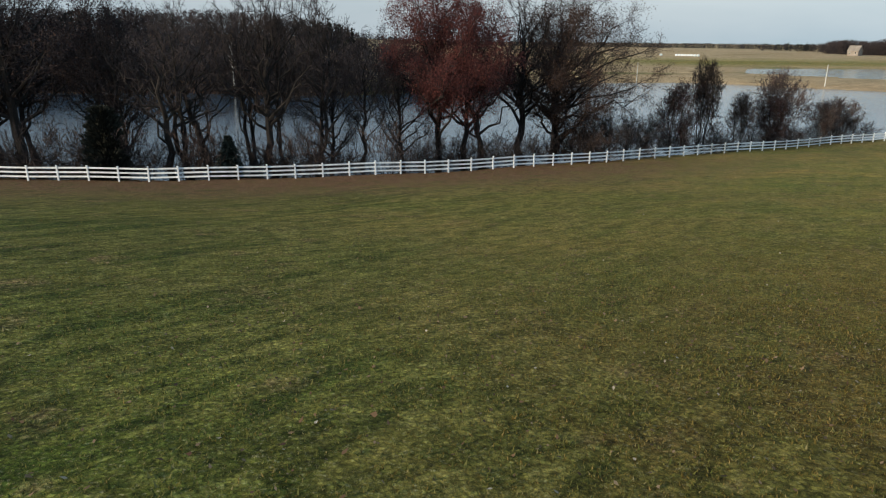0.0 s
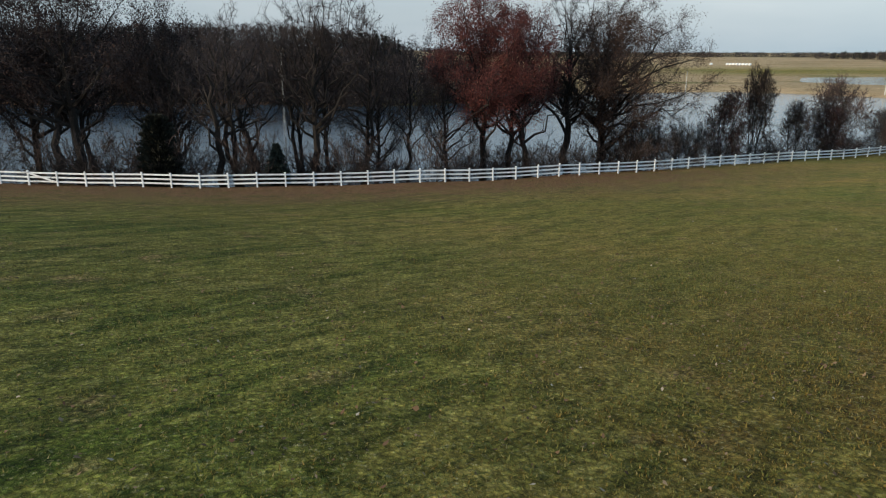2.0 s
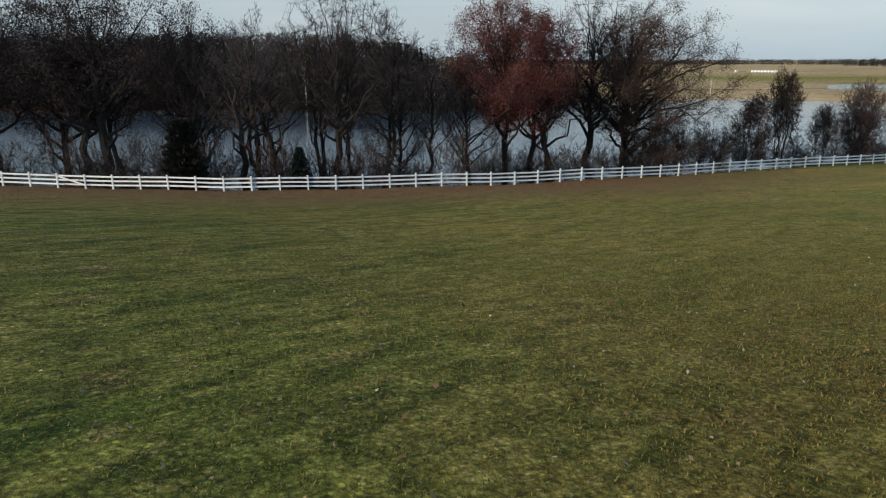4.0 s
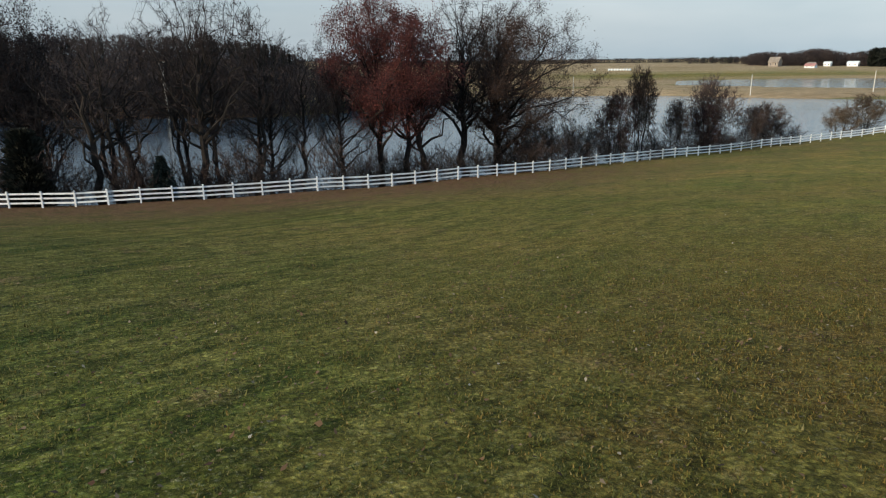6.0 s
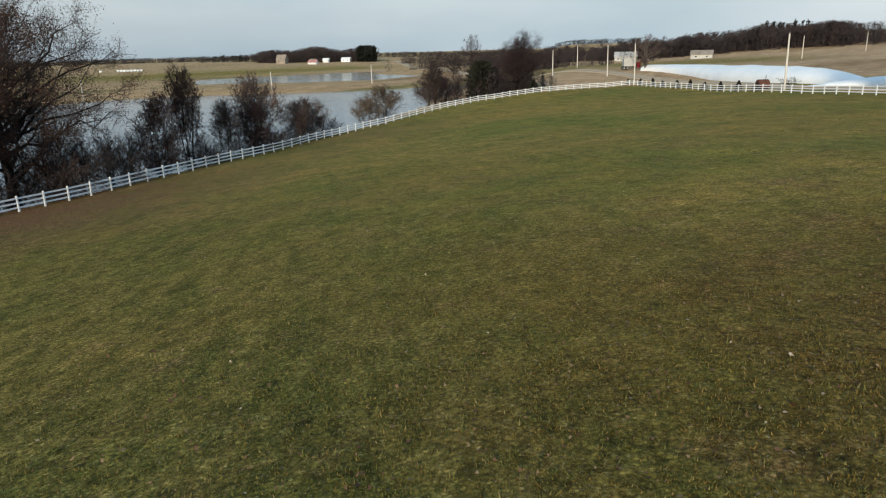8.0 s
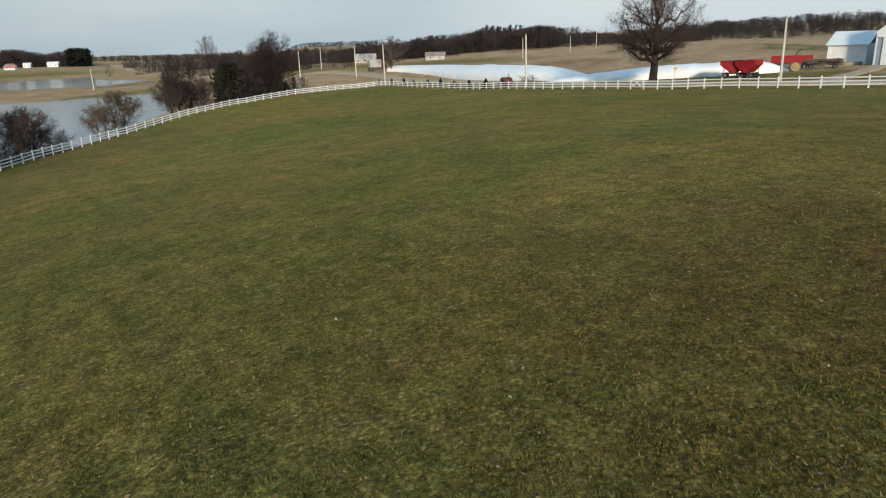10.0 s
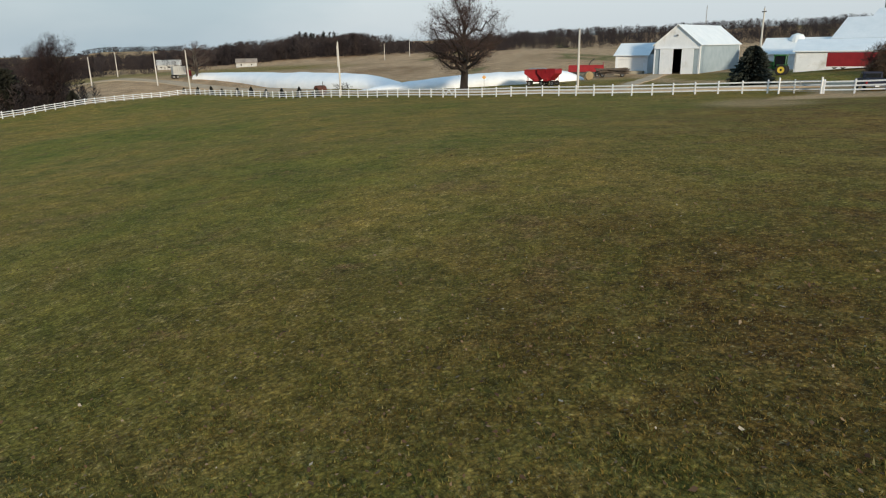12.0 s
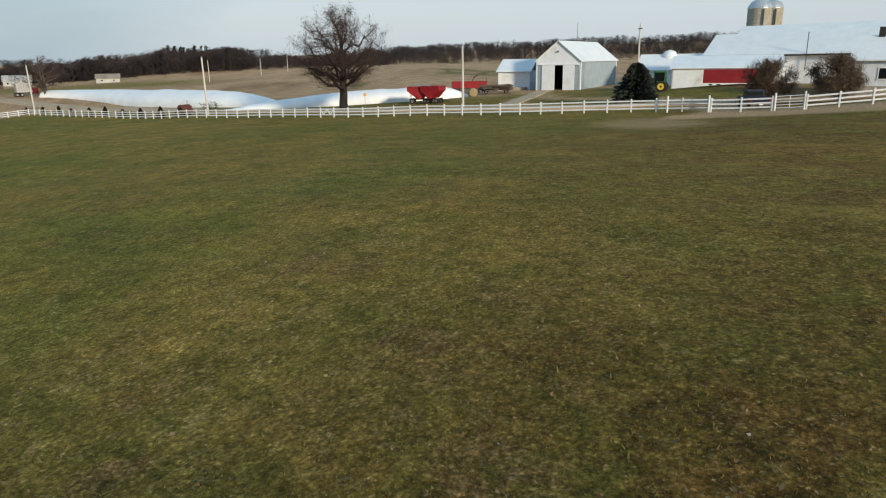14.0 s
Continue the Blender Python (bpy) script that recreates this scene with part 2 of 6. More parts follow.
water_m, an, al, ab = node_mat("lake_water", 0.05, 0.0, 0.5)
ab.inputs["Base Color"].default_value = (0.036, 0.059, 0.084, 1)
ab.inputs["IOR"].default_value = 1.33
bump_node(an, al, ab, noise_node(an, al, 1.6, 4.0, stretch=(0.6, 1.5, 1.0)), 0.28, 0.12)
M["water"] = water_m


def ground_material():
    """Pasture sod; the zone layer says where leaf litter, far fields, gravel and worn sod lie."""
    m, n, l, b = node_mat("pasture_ground", 0.95, 0.0, 0.1)
    zone = n.new("ShaderNodeVertexColor")
    zone.layer_name = "zone"
    sep = n.new("ShaderNodeSeparateColor")
    l.new(zone.outputs["Color"], sep.inputs["Color"])
    grey = lambda fac, *stops: ramp_node(n, l, fac, [(p, (v, v, v)) for p, v in stops])
    big = noise_node(n, l, 0.07, 4.0)
    mid = noise_node(n, l, 0.55, 6.0, rough=0.7)
    clump = noise_node(n, l, 2.6, 5.0, rough=0.7)
    fine = noise_node(n, l, 9.0, 5.0, rough=0.75)
    cells = n.new("ShaderNodeTexVoronoi")
    cells.inputs["Scale"].default_value = 16.0
    l.new(n.new("ShaderNodeTexCoord").outputs["Object"], cells.inputs["Vector"])
    pick = n.new("ShaderNodeSeparateColor")
    l.new(cells.outputs["Color"], pick.inputs["Color"])
    tuft = pick.outputs["Red"]
    mp = n.new("ShaderNodeMapping")
    mp.vector_type = "TEXTURE"
    mp.inputs["Rotation"].default_value = (0, 0, radians(53))
    mp.inputs["Scale"].default_value = (7.0, 1.0, 1.0)
    l.new(n.new("ShaderNodeTexCoord").outputs["Object"], mp.inputs["Vector"])
    swath = noise_node(n, l, 0.75, 5.0, vec=mp.outputs["Vector"], rough=0.6)
    green = ramp_node(n, l, clump, [(0.34, (0.137, 0.117, 0.026)), (0.5, (0.183, 0.152, 0.035)), (0.66, (0.23, 0.19, 0.051))])
    thatch = ramp_node(n, l, clump, [(0.34, (0.142, 0.097, 0.025)), (0.5, (0.21, 0.146, 0.04)), (0.66, (0.29, 0.208, 0.066))])
    f1 = grey(mid, (0.42, 0.0), (0.62, 1.0))
    f2 = grey(swath, (0.45, 0.0), (0.66, 0.9))
    f3 = grey(big, (0.38, 0.25), (0.6, 1.0))
    patch = mix_node(n, l, 1.0, mix_node(n, l, 0.4, f1, f2), f3, "MULTIPLY")
    col = mix_node(n, l, patch, green, thatch)
    # greener swath streaks, darkened further to paint in raking-light shade
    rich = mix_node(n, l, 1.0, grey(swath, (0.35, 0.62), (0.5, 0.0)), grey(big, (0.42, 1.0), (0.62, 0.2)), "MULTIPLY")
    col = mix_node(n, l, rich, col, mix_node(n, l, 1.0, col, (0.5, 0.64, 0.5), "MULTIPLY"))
    # palms of bleached grass and dark sod, a stride or two across
    mott = noise_node(n, l, 1.1, 4.0, rough=0.62)
    col = mix_node(n, l, 1.0, col, grey(mott, (0.34, 0.76), (0.5, 1.0), (0.66, 1.22)), "MULTIPLY")
    bleach = mix_node(n, l, 1.0, grey(noise_node(n, l, 1.7, 5.0, rough=0.7), (0.56, 0.0), (0.7, 0.5)), grey(fine, (0.42, 0.15), (0.58, 1.0)), "MULTIPLY")
    col = mix_node(n, l, bleach, col, (0.34, 0.262, 0.115))
    # west sod darkened, in part for lens falloff; bleached turf to the east
    rise = n.new("ShaderNodeMapRange")
    rise.inputs["From Min"].default_value, rise.inputs["From Max"].default_value = -10.0, 40.0
    east = n.new("ShaderNodeSeparateXYZ")
    l.new(n.new("ShaderNodeTexCoord").outputs["Object"], east.inputs["Vector"])
    l.new(east.outputs["X"], rise.inputs["Value"])
    col = mix_node(n, l, 1.0, col, ramp_node(n, l, rise.outputs["Result"], [(0.0, (0.74, 0.77, 0.74)), (0.22, (1.0, 1.0, 1.0)), (0.5, (0.97, 0.94, 0.86)), (0.74, (1.18, 1.12, 1.0)), (1.0, (1.18, 1.18, 0.98))]), "MULTIPLY")
    # straw and green patches a few strides across, and bleached clumps, in the grazed east
    grazed = grey(rise.outputs["Result"], (0.36, 0.0), (0.56, 1.0))
    quilt = ramp_node(n, l, noise_node(n, l, 0.3, 4.0, rough=0.6), [(0.36, (0.74, 0.84, 0.7)), (0.5, (1.0, 1.0, 1.0)), (0.64, (1.26, 1.15, 1.15))])
    col = mix_node(n, l, grazed, col, mix_node(n, l, 1.0, col, quilt, "MULTIPLY"))
    pale = mix_node(n, l, 1.0, grey(noise_node(n, l, 2.1, 5.0, rough=0.72), (0.54, 0.0), (0.63, 0.75)), grey(rise.outputs["Result"], (0.4, 0.0), (0.56, 1.0)), "MULTIPLY")
    col = mix_node(n, l, mix_node(n, l, 1.0, pale, grey(fine, (0.42, 0.2), (0.56, 1.0)), "MULTIPLY"), col, (0.36, 0.262, 0.11))
    # broad drifts of greener and paler turf
    drift = noise_node(n, l, 0.035, 3.0, stretch=(1.0, 1.7, 1.0))
    col = mix_node(n, l, 1.0, col, ramp_node(n, l, drift, [(0.38, (0.8, 0.95, 0.74)), (0.5, (1.0, 1.0, 1.0)), (0.62, (1.17, 1.07, 1.04))]), "MULTIPLY")
    # beds of fallen leaves and dead grass
    bed = mix_node(n, l, 1.0, grey(noise_node(n, l, 0.42, 5.0, rough=0.7), (0.57, 0.0), (0.66, 0.85)), grey(clump, (0.4, 0.25), (0.58, 1.0)), "MULTIPLY")
    col = mix_node(n, l, bed, col, ramp_node(n, l, fine, [(0.4, (0.1, 0.055, 0.022)), (0.6, (0.3, 0.18, 0.085))]))
    # old rills run over the north-west slope, their low-sun shade painted dark
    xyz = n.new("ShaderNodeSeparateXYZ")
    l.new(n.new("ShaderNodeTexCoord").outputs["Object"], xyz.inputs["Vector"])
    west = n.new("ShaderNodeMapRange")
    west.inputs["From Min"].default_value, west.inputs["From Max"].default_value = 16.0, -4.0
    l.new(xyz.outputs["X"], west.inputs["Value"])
    rill_shade = mix_node(n, l, 1.0, grey(swath, (0.39, 0.7), (0.48, 0.0)), west.outputs["Result"], "MULTIPLY")
    col = mix_node(n, l, rill_shade, col, mix_node(n, l, 1.0, col, (0.45, 0.6, 0.45), "MULTIPLY"))
    # dimples exist only as colour: dark hollows, light crowns as under low sun
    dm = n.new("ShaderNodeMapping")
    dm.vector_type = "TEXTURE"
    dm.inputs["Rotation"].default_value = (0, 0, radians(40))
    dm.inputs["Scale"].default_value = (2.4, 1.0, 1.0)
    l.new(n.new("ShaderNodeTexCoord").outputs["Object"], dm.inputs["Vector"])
    dimple_shade = noise_node(n, l, 2.3, 3.0, vec=dm.outputs["Vector"], rough=0.55)
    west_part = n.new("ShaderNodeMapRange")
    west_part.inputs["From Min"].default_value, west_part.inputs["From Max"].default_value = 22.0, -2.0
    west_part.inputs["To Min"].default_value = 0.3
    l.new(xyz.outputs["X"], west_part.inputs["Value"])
    col = mix_node(n, l, west_part.outputs["Result"], col, mix_node(n, l, 1.0, col, ramp_node(n, l, dimple_shade, [(0.38, (0.5, 0.58, 0.5)), (0.5, (1.0, 1.0, 1.0)), (0.64, (1.2, 1.17, 1.2))]), "MULTIPLY"))
    worn = ramp_node(n, l, clump, [(0.34, (0.05, 0.025, 0.006)), (0.5, (0.12, 0.064, 0.014)), (0.66, (0.215, 0.12, 0.03))])
    wf = mix_node(n, l, 1.0, zone.outputs["Alpha"], grey(mid, (0.38, 0.3), (0.6, 0.95)), "MULTIPLY")
    col = mix_node(n, l, wf, col, worn)
    litter = ramp_node(n, l, fine, [(0.36, (0.055, 0.025, 0.014)), (0.5, (0.178, 0.084, 0.043)), (0.66, (0.31, 0.165, 0.088))])
    ledge = mix_node(n, l, 1.0, sep.outputs["Red"], grey(mid, (0.35, 0.5), (0.6, 1.3)), "MULTIPLY")
    col = mix_node(n, l, ledge, col, litter)
    band = noise_node(n, l, 0.02, 3.0, stretch=(0.25, 1.3, 1.0))
    tan = ramp_node(n, l, band, [(0.3, (0.34, 0.215, 0.118)), (0.45, (0.58, 0.39, 0.235)), (0.6, (0.46, 0.305, 0.176)), (0.66, (0.2, 0.185, 0.07)), (0.74, (0.41, 0.275, 0.152))])
    tan = mix_node(n, l, 1.0, tan, ramp_node(n, l, noise_node(n, l, 0.25, 5.0), [(0.35, (0.75, 0.74, 0.72)), (0.65, (1.15, 1.15, 1.15))]), "MULTIPLY")
    col = mix_node(n, l, sep.outputs["Green"], col, tan)
    gravel = ramp_node(n, l, fine, [(0.36, (0.36, 0.235, 0.125)), (0.64, (0.6, 0.41, 0.24))])
    gf = mix_node(n, l, 1.0, sep.outputs["Blue"], grey(clump, (0.36, 0.75), (0.58, 1.1)), "MULTIPLY")
    col = mix_node(n, l, gf, col, gravel)
    straw = mix_node(n, l, 1.0, grey(noise_node(n, l, 15.0, 4.0, rough=0.8), (0.57, 0.0), (0.64, 0.75)), grey(mid, (0.35, 0.3), (0.6, 1.0)), "MULTIPLY")
    col = mix_node(n, l, straw, col, (0.33, 0.27, 0.135))
    close = col
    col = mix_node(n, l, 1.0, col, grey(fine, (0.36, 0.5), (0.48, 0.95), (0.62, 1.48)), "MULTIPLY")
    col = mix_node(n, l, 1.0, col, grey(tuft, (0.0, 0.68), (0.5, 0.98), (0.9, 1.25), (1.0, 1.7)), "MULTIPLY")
    # each tuft: a pale head, the shade of the gaps painted in dark
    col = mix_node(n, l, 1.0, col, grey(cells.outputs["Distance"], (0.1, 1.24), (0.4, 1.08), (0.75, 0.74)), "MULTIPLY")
    # the turf is grazed shorter and evener towards the east
    col = mix_node(n, l, mix_node(n, l, 1.0, grazed, (0.2, 0.2, 0.2), "MULTIPLY"), col, close)
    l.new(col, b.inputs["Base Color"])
    bump_node(n, l, b, mix_node(n, l, 0.4, mix_node(n, l, 0.5, clump, fine), tuft), 1.0, 0.2)
    ridge = n.new("ShaderNodeBump")
    ridge.inputs["Strength"].default_value, ridge.inputs["Distance"].default_value = 0.4, 0.4
    l.new(swath, ridge.inputs["Height"])
    l.new(ridge.outputs["Normal"], b.inputs["Normal"].links[0].from_node.inputs["Normal"])
    return m


M["ground"] = ground_material()

M["blade"] = island_mat("grass_blades", [(0.0, (0.045, 0.05, 0.01)), (0.35, (0.092, 0.092, 0.02)), (0.65, (0.135, 0.123, 0.032)), (0.88, (0.158, 0.135, 0.043)), (1.0, (0.215, 0.175, 0.075))], 0.9, 0.15, 0.45)
M["dry_blade"] = island_mat("dry_grass_blades", [(0.0, (0.042, 0.027, 0.005)), (0.4, (0.098, 0.067, 0.013)), (0.8, (0.163, 0.112, 0.028)), (1.0, (0.235, 0.163, 0.056))], 0.9, 0.15, 0.45)
M["fallen_leaf"] = island_mat("fallen_leaves", [(0.0, (0.06, 0.03, 0.018)), (0.6, (0.14, 0.085, 0.045)), (0.93, (0.22, 0.15, 0.09)), (1.0, (0.4, 0.34, 0.26))], 0.85, 0.2)

# ---- building helpers ----
def part(name, bm, material, parent=None, label=""):
    """One bmesh (or mesh) as one object, under a thing or a part."""
    if isinstance(bm, bmesh.types.BMesh):
        me = bpy.data.meshes.new(name)
        bm.to_mesh(me)
        bm.free()
    else:
        me = bm
    if material is not None and not me.materials:
        me.materials.append(M[material])
    ob = new(name, me)
    if parent is not None:
        ob.parent = parent
    if label:
        ob["label"] = label
    return ob


def thing(name, m, label, category, group="", kind=""):
    ob = new(name)
    ob.empty_display_size = 0.3
    ob.matrix_basis = m
    return tagged(ob, label, category, group, kind)


def mesh_of(name, verts, faces, material=None, smooth=False):
    me = bpy.data.meshes.new(name)
    me.from_pydata(np.asarray(verts).tolist(), [], faces if isinstance(faces, list) else faces.tolist())
    if material:
        me.materials.append(M[material])
    if smooth:
        me.polygons.foreach_set("use_smooth", [True] * len(me.polygons))
    return me


def box(bm, x0, y0, z0, x1, y1, z1, bevel=0.0):
    v = bmesh.ops.create_cube(bm, size=1.0)["verts"]
    for p in v:
        p.co = Vector(((x0 + x1) / 2 + p.co.x * (x1 - x0), (y0 + y1) / 2 + p.co.y * (y1 - y0), (z0 + z1) / 2 + p.co.z * (z1 - z0)))
    if bevel:
        es = list({e for p in v for e in p.link_edges})
        bmesh.ops.bevel(bm, geom=es, offset=bevel, segments=2, affect="EDGES", profile=0.7)
    return bm


def boxes(*dims, bevel=0.0):
    bm = bmesh.new()
    for d in dims:
        box(bm, *d, bevel=bevel)
    return bm


def prism(bm, outline, y0, y1):
    """An outline in x and z pushed from y0 to y1."""
    a = [bm.verts.new((x, y0, z)) for x, z in outline]
    b = [bm.verts.new((x, y1, z)) for x, z in outline]
    bm.faces.new(a)
    bm.faces.new(b[::-1])
    for k in range(len(a)):
        j = (k + 1) % len(a)
        bm.faces.new((a[j], a[k], b[k], b[j]))
    bmesh.ops.recalc_face_normals(bm, faces=bm.faces)
    return bm


def lathe(bm, rings, sides=24, axis="z", centre=(0, 0, 0)):
    """A turned shape from rows of radius and height."""
    loops = []
    for r, h in rings:
        ring = []
        for k in range(sides):
            a = 2 * math.pi * k / sides
            c, s = r * math.cos(a), r * math.sin(a)
            p = {"z": (c, s, h), "y": (c, h, s), "x": (h, c, s)}[axis]
            ring.append(bm.verts.new(Vector(p) + Vector(centre)))
        loops.append(ring)
    for lo, hi in zip(loops, loops[1:]):
        for k in range(sides):
            j = (k + 1) % sides
            bm.faces.new((lo[k], lo[j], hi[j], hi[k]))
    bm.faces.new(loops[0][::-1])
    bm.faces.new(loops[-1])
    bmesh.ops.recalc_face_normals(bm, faces=bm.faces)
    return bm


def tube(bm, pts, r, sides=6):
    pts = [Vector(p) for p in pts]
    rings = []
    for k, p in enumerate(pts):
        d = (pts[min(k + 1, len(pts) - 1)] - pts[max(k - 1, 0)]).normalized()
        a = d.cross(Vector((0.3, 0.2, 1)) if abs(d.z) < 0.95 else Vector((1, 0, 0))).normalized()
        b = d.cross(a)
        rk = r[k] if isinstance(r, (list, tuple)) else r
        rings.append([bm.verts.new(p + rk * (math.cos(2 * math.pi * i / sides) * a + math.sin(2 * math.pi * i / sides) * b)) for i in range(sides)])
    for lo, hi in zip(rings, rings[1:]):
        for i in range(sides):
            j = (i + 1) % sides
            bm.faces.new((lo[i], lo[j], hi[j], hi[i]))
    bm.faces.new(rings[0][::-1])
    bm.faces.new(rings[-1])
    bmesh.ops.recalc_face_normals(bm, faces=bm.faces)
    return bm


# ---- the lie of the land ----
LAKE_Z, POND_Z = -10.8, -9.5


def step(a, b, x):
    t = np.clip((np.asarray(x, float) - a) / (b - a), 0, 1)
    return t * t * (3 - 2 * t)


def soft(x, w):
    """max(0, x) with a rounded knee."""
    return w * np.logaddexp(0, np.asarray(x, float) / w)


def lower(x, y):
    """The gentle fall of the whole country to the east and north."""
    return 0.0244 * x + 0.0079 * y


def axes_su(x, y):
    """s: metres past the lakeside fence's line towards the water; u: metres along it."""
    return -0.379 * (x - 12.2) + 0.925 * (y - 67.8), 0.925 * (x - 12.2) + 0.379 * (y - 67.8)


def fence_bow(u):
    """How far the lakeside fence bows out from its straight line."""
    u = np.clip(u, -140, 150)
    return 0.45 * soft(-u - 27, 4) + 4.9 * np.exp(-(((u - 57) / 27) ** 2)) - 0.0097 * soft(u - 85, 3) ** 2


def far_shore(x):
    x = np.asarray(x, float)
    return 195 + 66 * step(-20, 85, x) - 62 * step(100, 205, x) - 120 * step(205, 300, x) + 3 * np.sin(x * 0.07)


def pond_edges(x):
    """Near and far edge of the flooded strip."""
    x = np.asarray(x, float)
    tip = 1 - step(160, 210, x)
    return 260 + 1.1 * soft(x - 268, 8) + 64 * tip + 2 * np.sin(x * 0.13), 396 - 0.6 * soft(x - 285, 8) - 66 * tip + 2 * np.sin(x * 0.11)


def land(x, y):
    x, y = np.asarray(x, float), np.asarray(y, float)
    s_raw, u = axes_su(x, y)
    bow = fence_bow(u)
    s = s_raw - bow
    uc = np.clip(u, -120, 120)
    fall = np.clip(0.121 - 0.0002 * uc - 0.0000038 * uc * np.abs(uc) - 0.016 * step(72, 96, u), 0.0, 0.14)
    plateau = -0.0115 * (np.clip(u, -80, 100) + 37) + 0.03 * (soft(-s - 70, 6) - soft(-s - 135, 6))
    field = plateau - fall * (soft(s + 58, 4) - soft(s - 12, 4))
    field = field - lower(np.clip(x, -200, 720), np.clip(y, -400, 250)) + 0.033 * soft(np.minimum(x, 720) - 105, 12)
    field = field + (9 + 0.02 * np.clip(-y, 0, 300)) * step(560, 700, x)
    field = field + 5 * np.exp(-((x - 505) ** 2 + (y - 165) ** 2) / 70**2) + 2.5 * np.exp(-((x - 222) ** 2 + (y - 130) ** 2) / 60**2)
    field = field - 0.5 * step(38, 72, x + 0.1 * y) - 0.5 * np.exp(-((x - 138) ** 2 + (y - 68) ** 2) / 28**2) - 0.35 * np.exp(-((x - 160) ** 2 + (y - 95) ** 2) / 25**2)
    field = field + 1.1 * np.exp(-((x - 104) ** 2 + (y + 33) ** 2) / 14**2) + 0.8 * np.exp(-((x - 62) ** 2 + (y + 36) ** 2) / 12**2)
    field = field + 0.08 * np.sin(x * 0.21 + 0.5) * np.sin(y * 0.17) + 0.04 * np.sin(x * 0.6 - y * 0.45)
    shore = np.where(u < 85, 9.5 + bow, 10 + 0.2 * soft(u - 85, 3)) + 0.8 * np.sin(u * 0.13)
    d1 = s_raw - shore
    wide = 8 + 40 * step(90, 150, u)
    base = LAKE_Z + 0.1 + 1.4 * step(215, 260, x)
    near = base + (field - base) * step(0, wide, -d1)
    # the far bank: a wooded hill, then flat fields with a flooded strip behind a spit
    e = y - far_shore(x)
    wood = LAKE_Z + 0.1 + 2.5 * step(0, 10, e) + 14.0 * step(8, 120, e)
    open_ = LAKE_Z + 0.1 + 1.5 * step(-2, 26, e) + 4.0 * step(350, 560, y) + 3.5 * step(520, 750, y)
    p0, p1 = pond_edges(x)
    open_ = open_ - 1.6 * step(0, 3, y - p0) * step(0, 3, p1 - y)
    far = wood + (open_ - wood) * step(-75, 45, x)
    far = far + (np.maximum(field, open_) - open_) * step(230, 330, x) * step(420, 260, y)
    inside = np.minimum(d1, -e)
    bed = LAKE_Z - np.clip(0.25 * inside, 0, 2.0)
    return np.where(inside > 0, bed, np.where(d1 < 0, near, far))


def ground_z(x, y):
    return float(land(x, y))


LAKE_LINE = [(-90, 57), (-62, 57.3), (-38, 57.6), (-18.2, 57.9), (-8.8, 60.6), (0.7, 63.4), (9.9, 66.8), (18.8, 70.9), (27.7, 75.2), (36.3, 79.7),
             (54.3, 88.6), (66.5, 94.4), (80.2, 99.2), (95, 102), (111, 102.9), (128, 101.2), (145, 96.5), (157, 92)]
YARD_LINE = [(157, 92), (139, 70), (122, 50), (100, 22), (90, 8), (80, -6), (74, -14.7)]
YARD_END = [(68, -20.6), (64.5, -26.5), (60, -44), (57, -60)]


def even(line, gap):
    """Points every gap metres along a line of corners."""
    p = np.array(line, float)
    d = np.r_[0, np.cumsum(np.hypot(*np.diff(p, axis=0).T))]
    t = np.linspace(0, d[-1], int(round(d[-1] / gap)) + 1)
    q = np.stack([np.interp(t, d, p[:, 0]), np.interp(t, d, p[:, 1])], 1)
    for _ in range(2):
        q[1:-1] = 0.25 * q[:-2] + 0.5 * q[1:-1] + 0.25 * q[2:]
    return q


def nearness(x, y, line):
    """Distance from points to a line of corners."""
    best = np.full(np.shape(x), 1e9)
    for (ax, ay), (bx, by) in zip(line, line[1:]):
        dx, dy = bx - ax, by - ay
        t = np.clip(((x - ax) * dx + (y - ay) * dy) / (dx * dx + dy * dy), 0, 1)
        best = np.minimum(best, np.hypot(x - ax - t * dx, y - ay - t * dy))
    return best


DRIVE = [(48, -35), (58, -28), (63, -21.5), (66.5, -15.5), (72, -15.3), (84, -20), (98, -16), (112, -8), (126, -9), (140, -7)]
BARE = [(65, -27), (67, -22.5), (69.6, -18), (70.3, -14.5), (69.8, -11.5)]
TRACK = [(92, -6), (97, 4), (104.8, -0.2), (124.7, -6.9), (136, -11)]
ROAD = [(62, -62), (80, -38), (84, -22), (92, -6), (112, 20), (141, 53), (158, 70.5), (174, 94), (190, 114), (215, 155), (242, 205), (300, 290), (360, 370), (478, 518), (560, 640)]


def worn_sod(x, y):
    """How far the sod is trodden brown: thin in the north, most where the herd gathers."""
    worn = np.maximum(step(15.5, 5.5, np.hypot(x - 14.5, (y - 5) * 0.9)), 0.8 * step(14, 4, np.hypot(x - 9, (y - 2) * 0.7)))
    worn = np.maximum(worn, 0.9 * step(46, 16, np.hypot((x - 40) * 0.85, y + 20)))
    worn = np.maximum(worn, 0.25 * step(40, 8, np.hypot((x - 36) * 0.8, y - 22)))
    worn = np.maximum(worn, 0.3 * step(10, 46, x) * step(60, 10, y))
    worn = np.maximum(worn, 0.45 * step(8, 2.5, np.hypot(x - 14, y - 18.5)))
    return worn


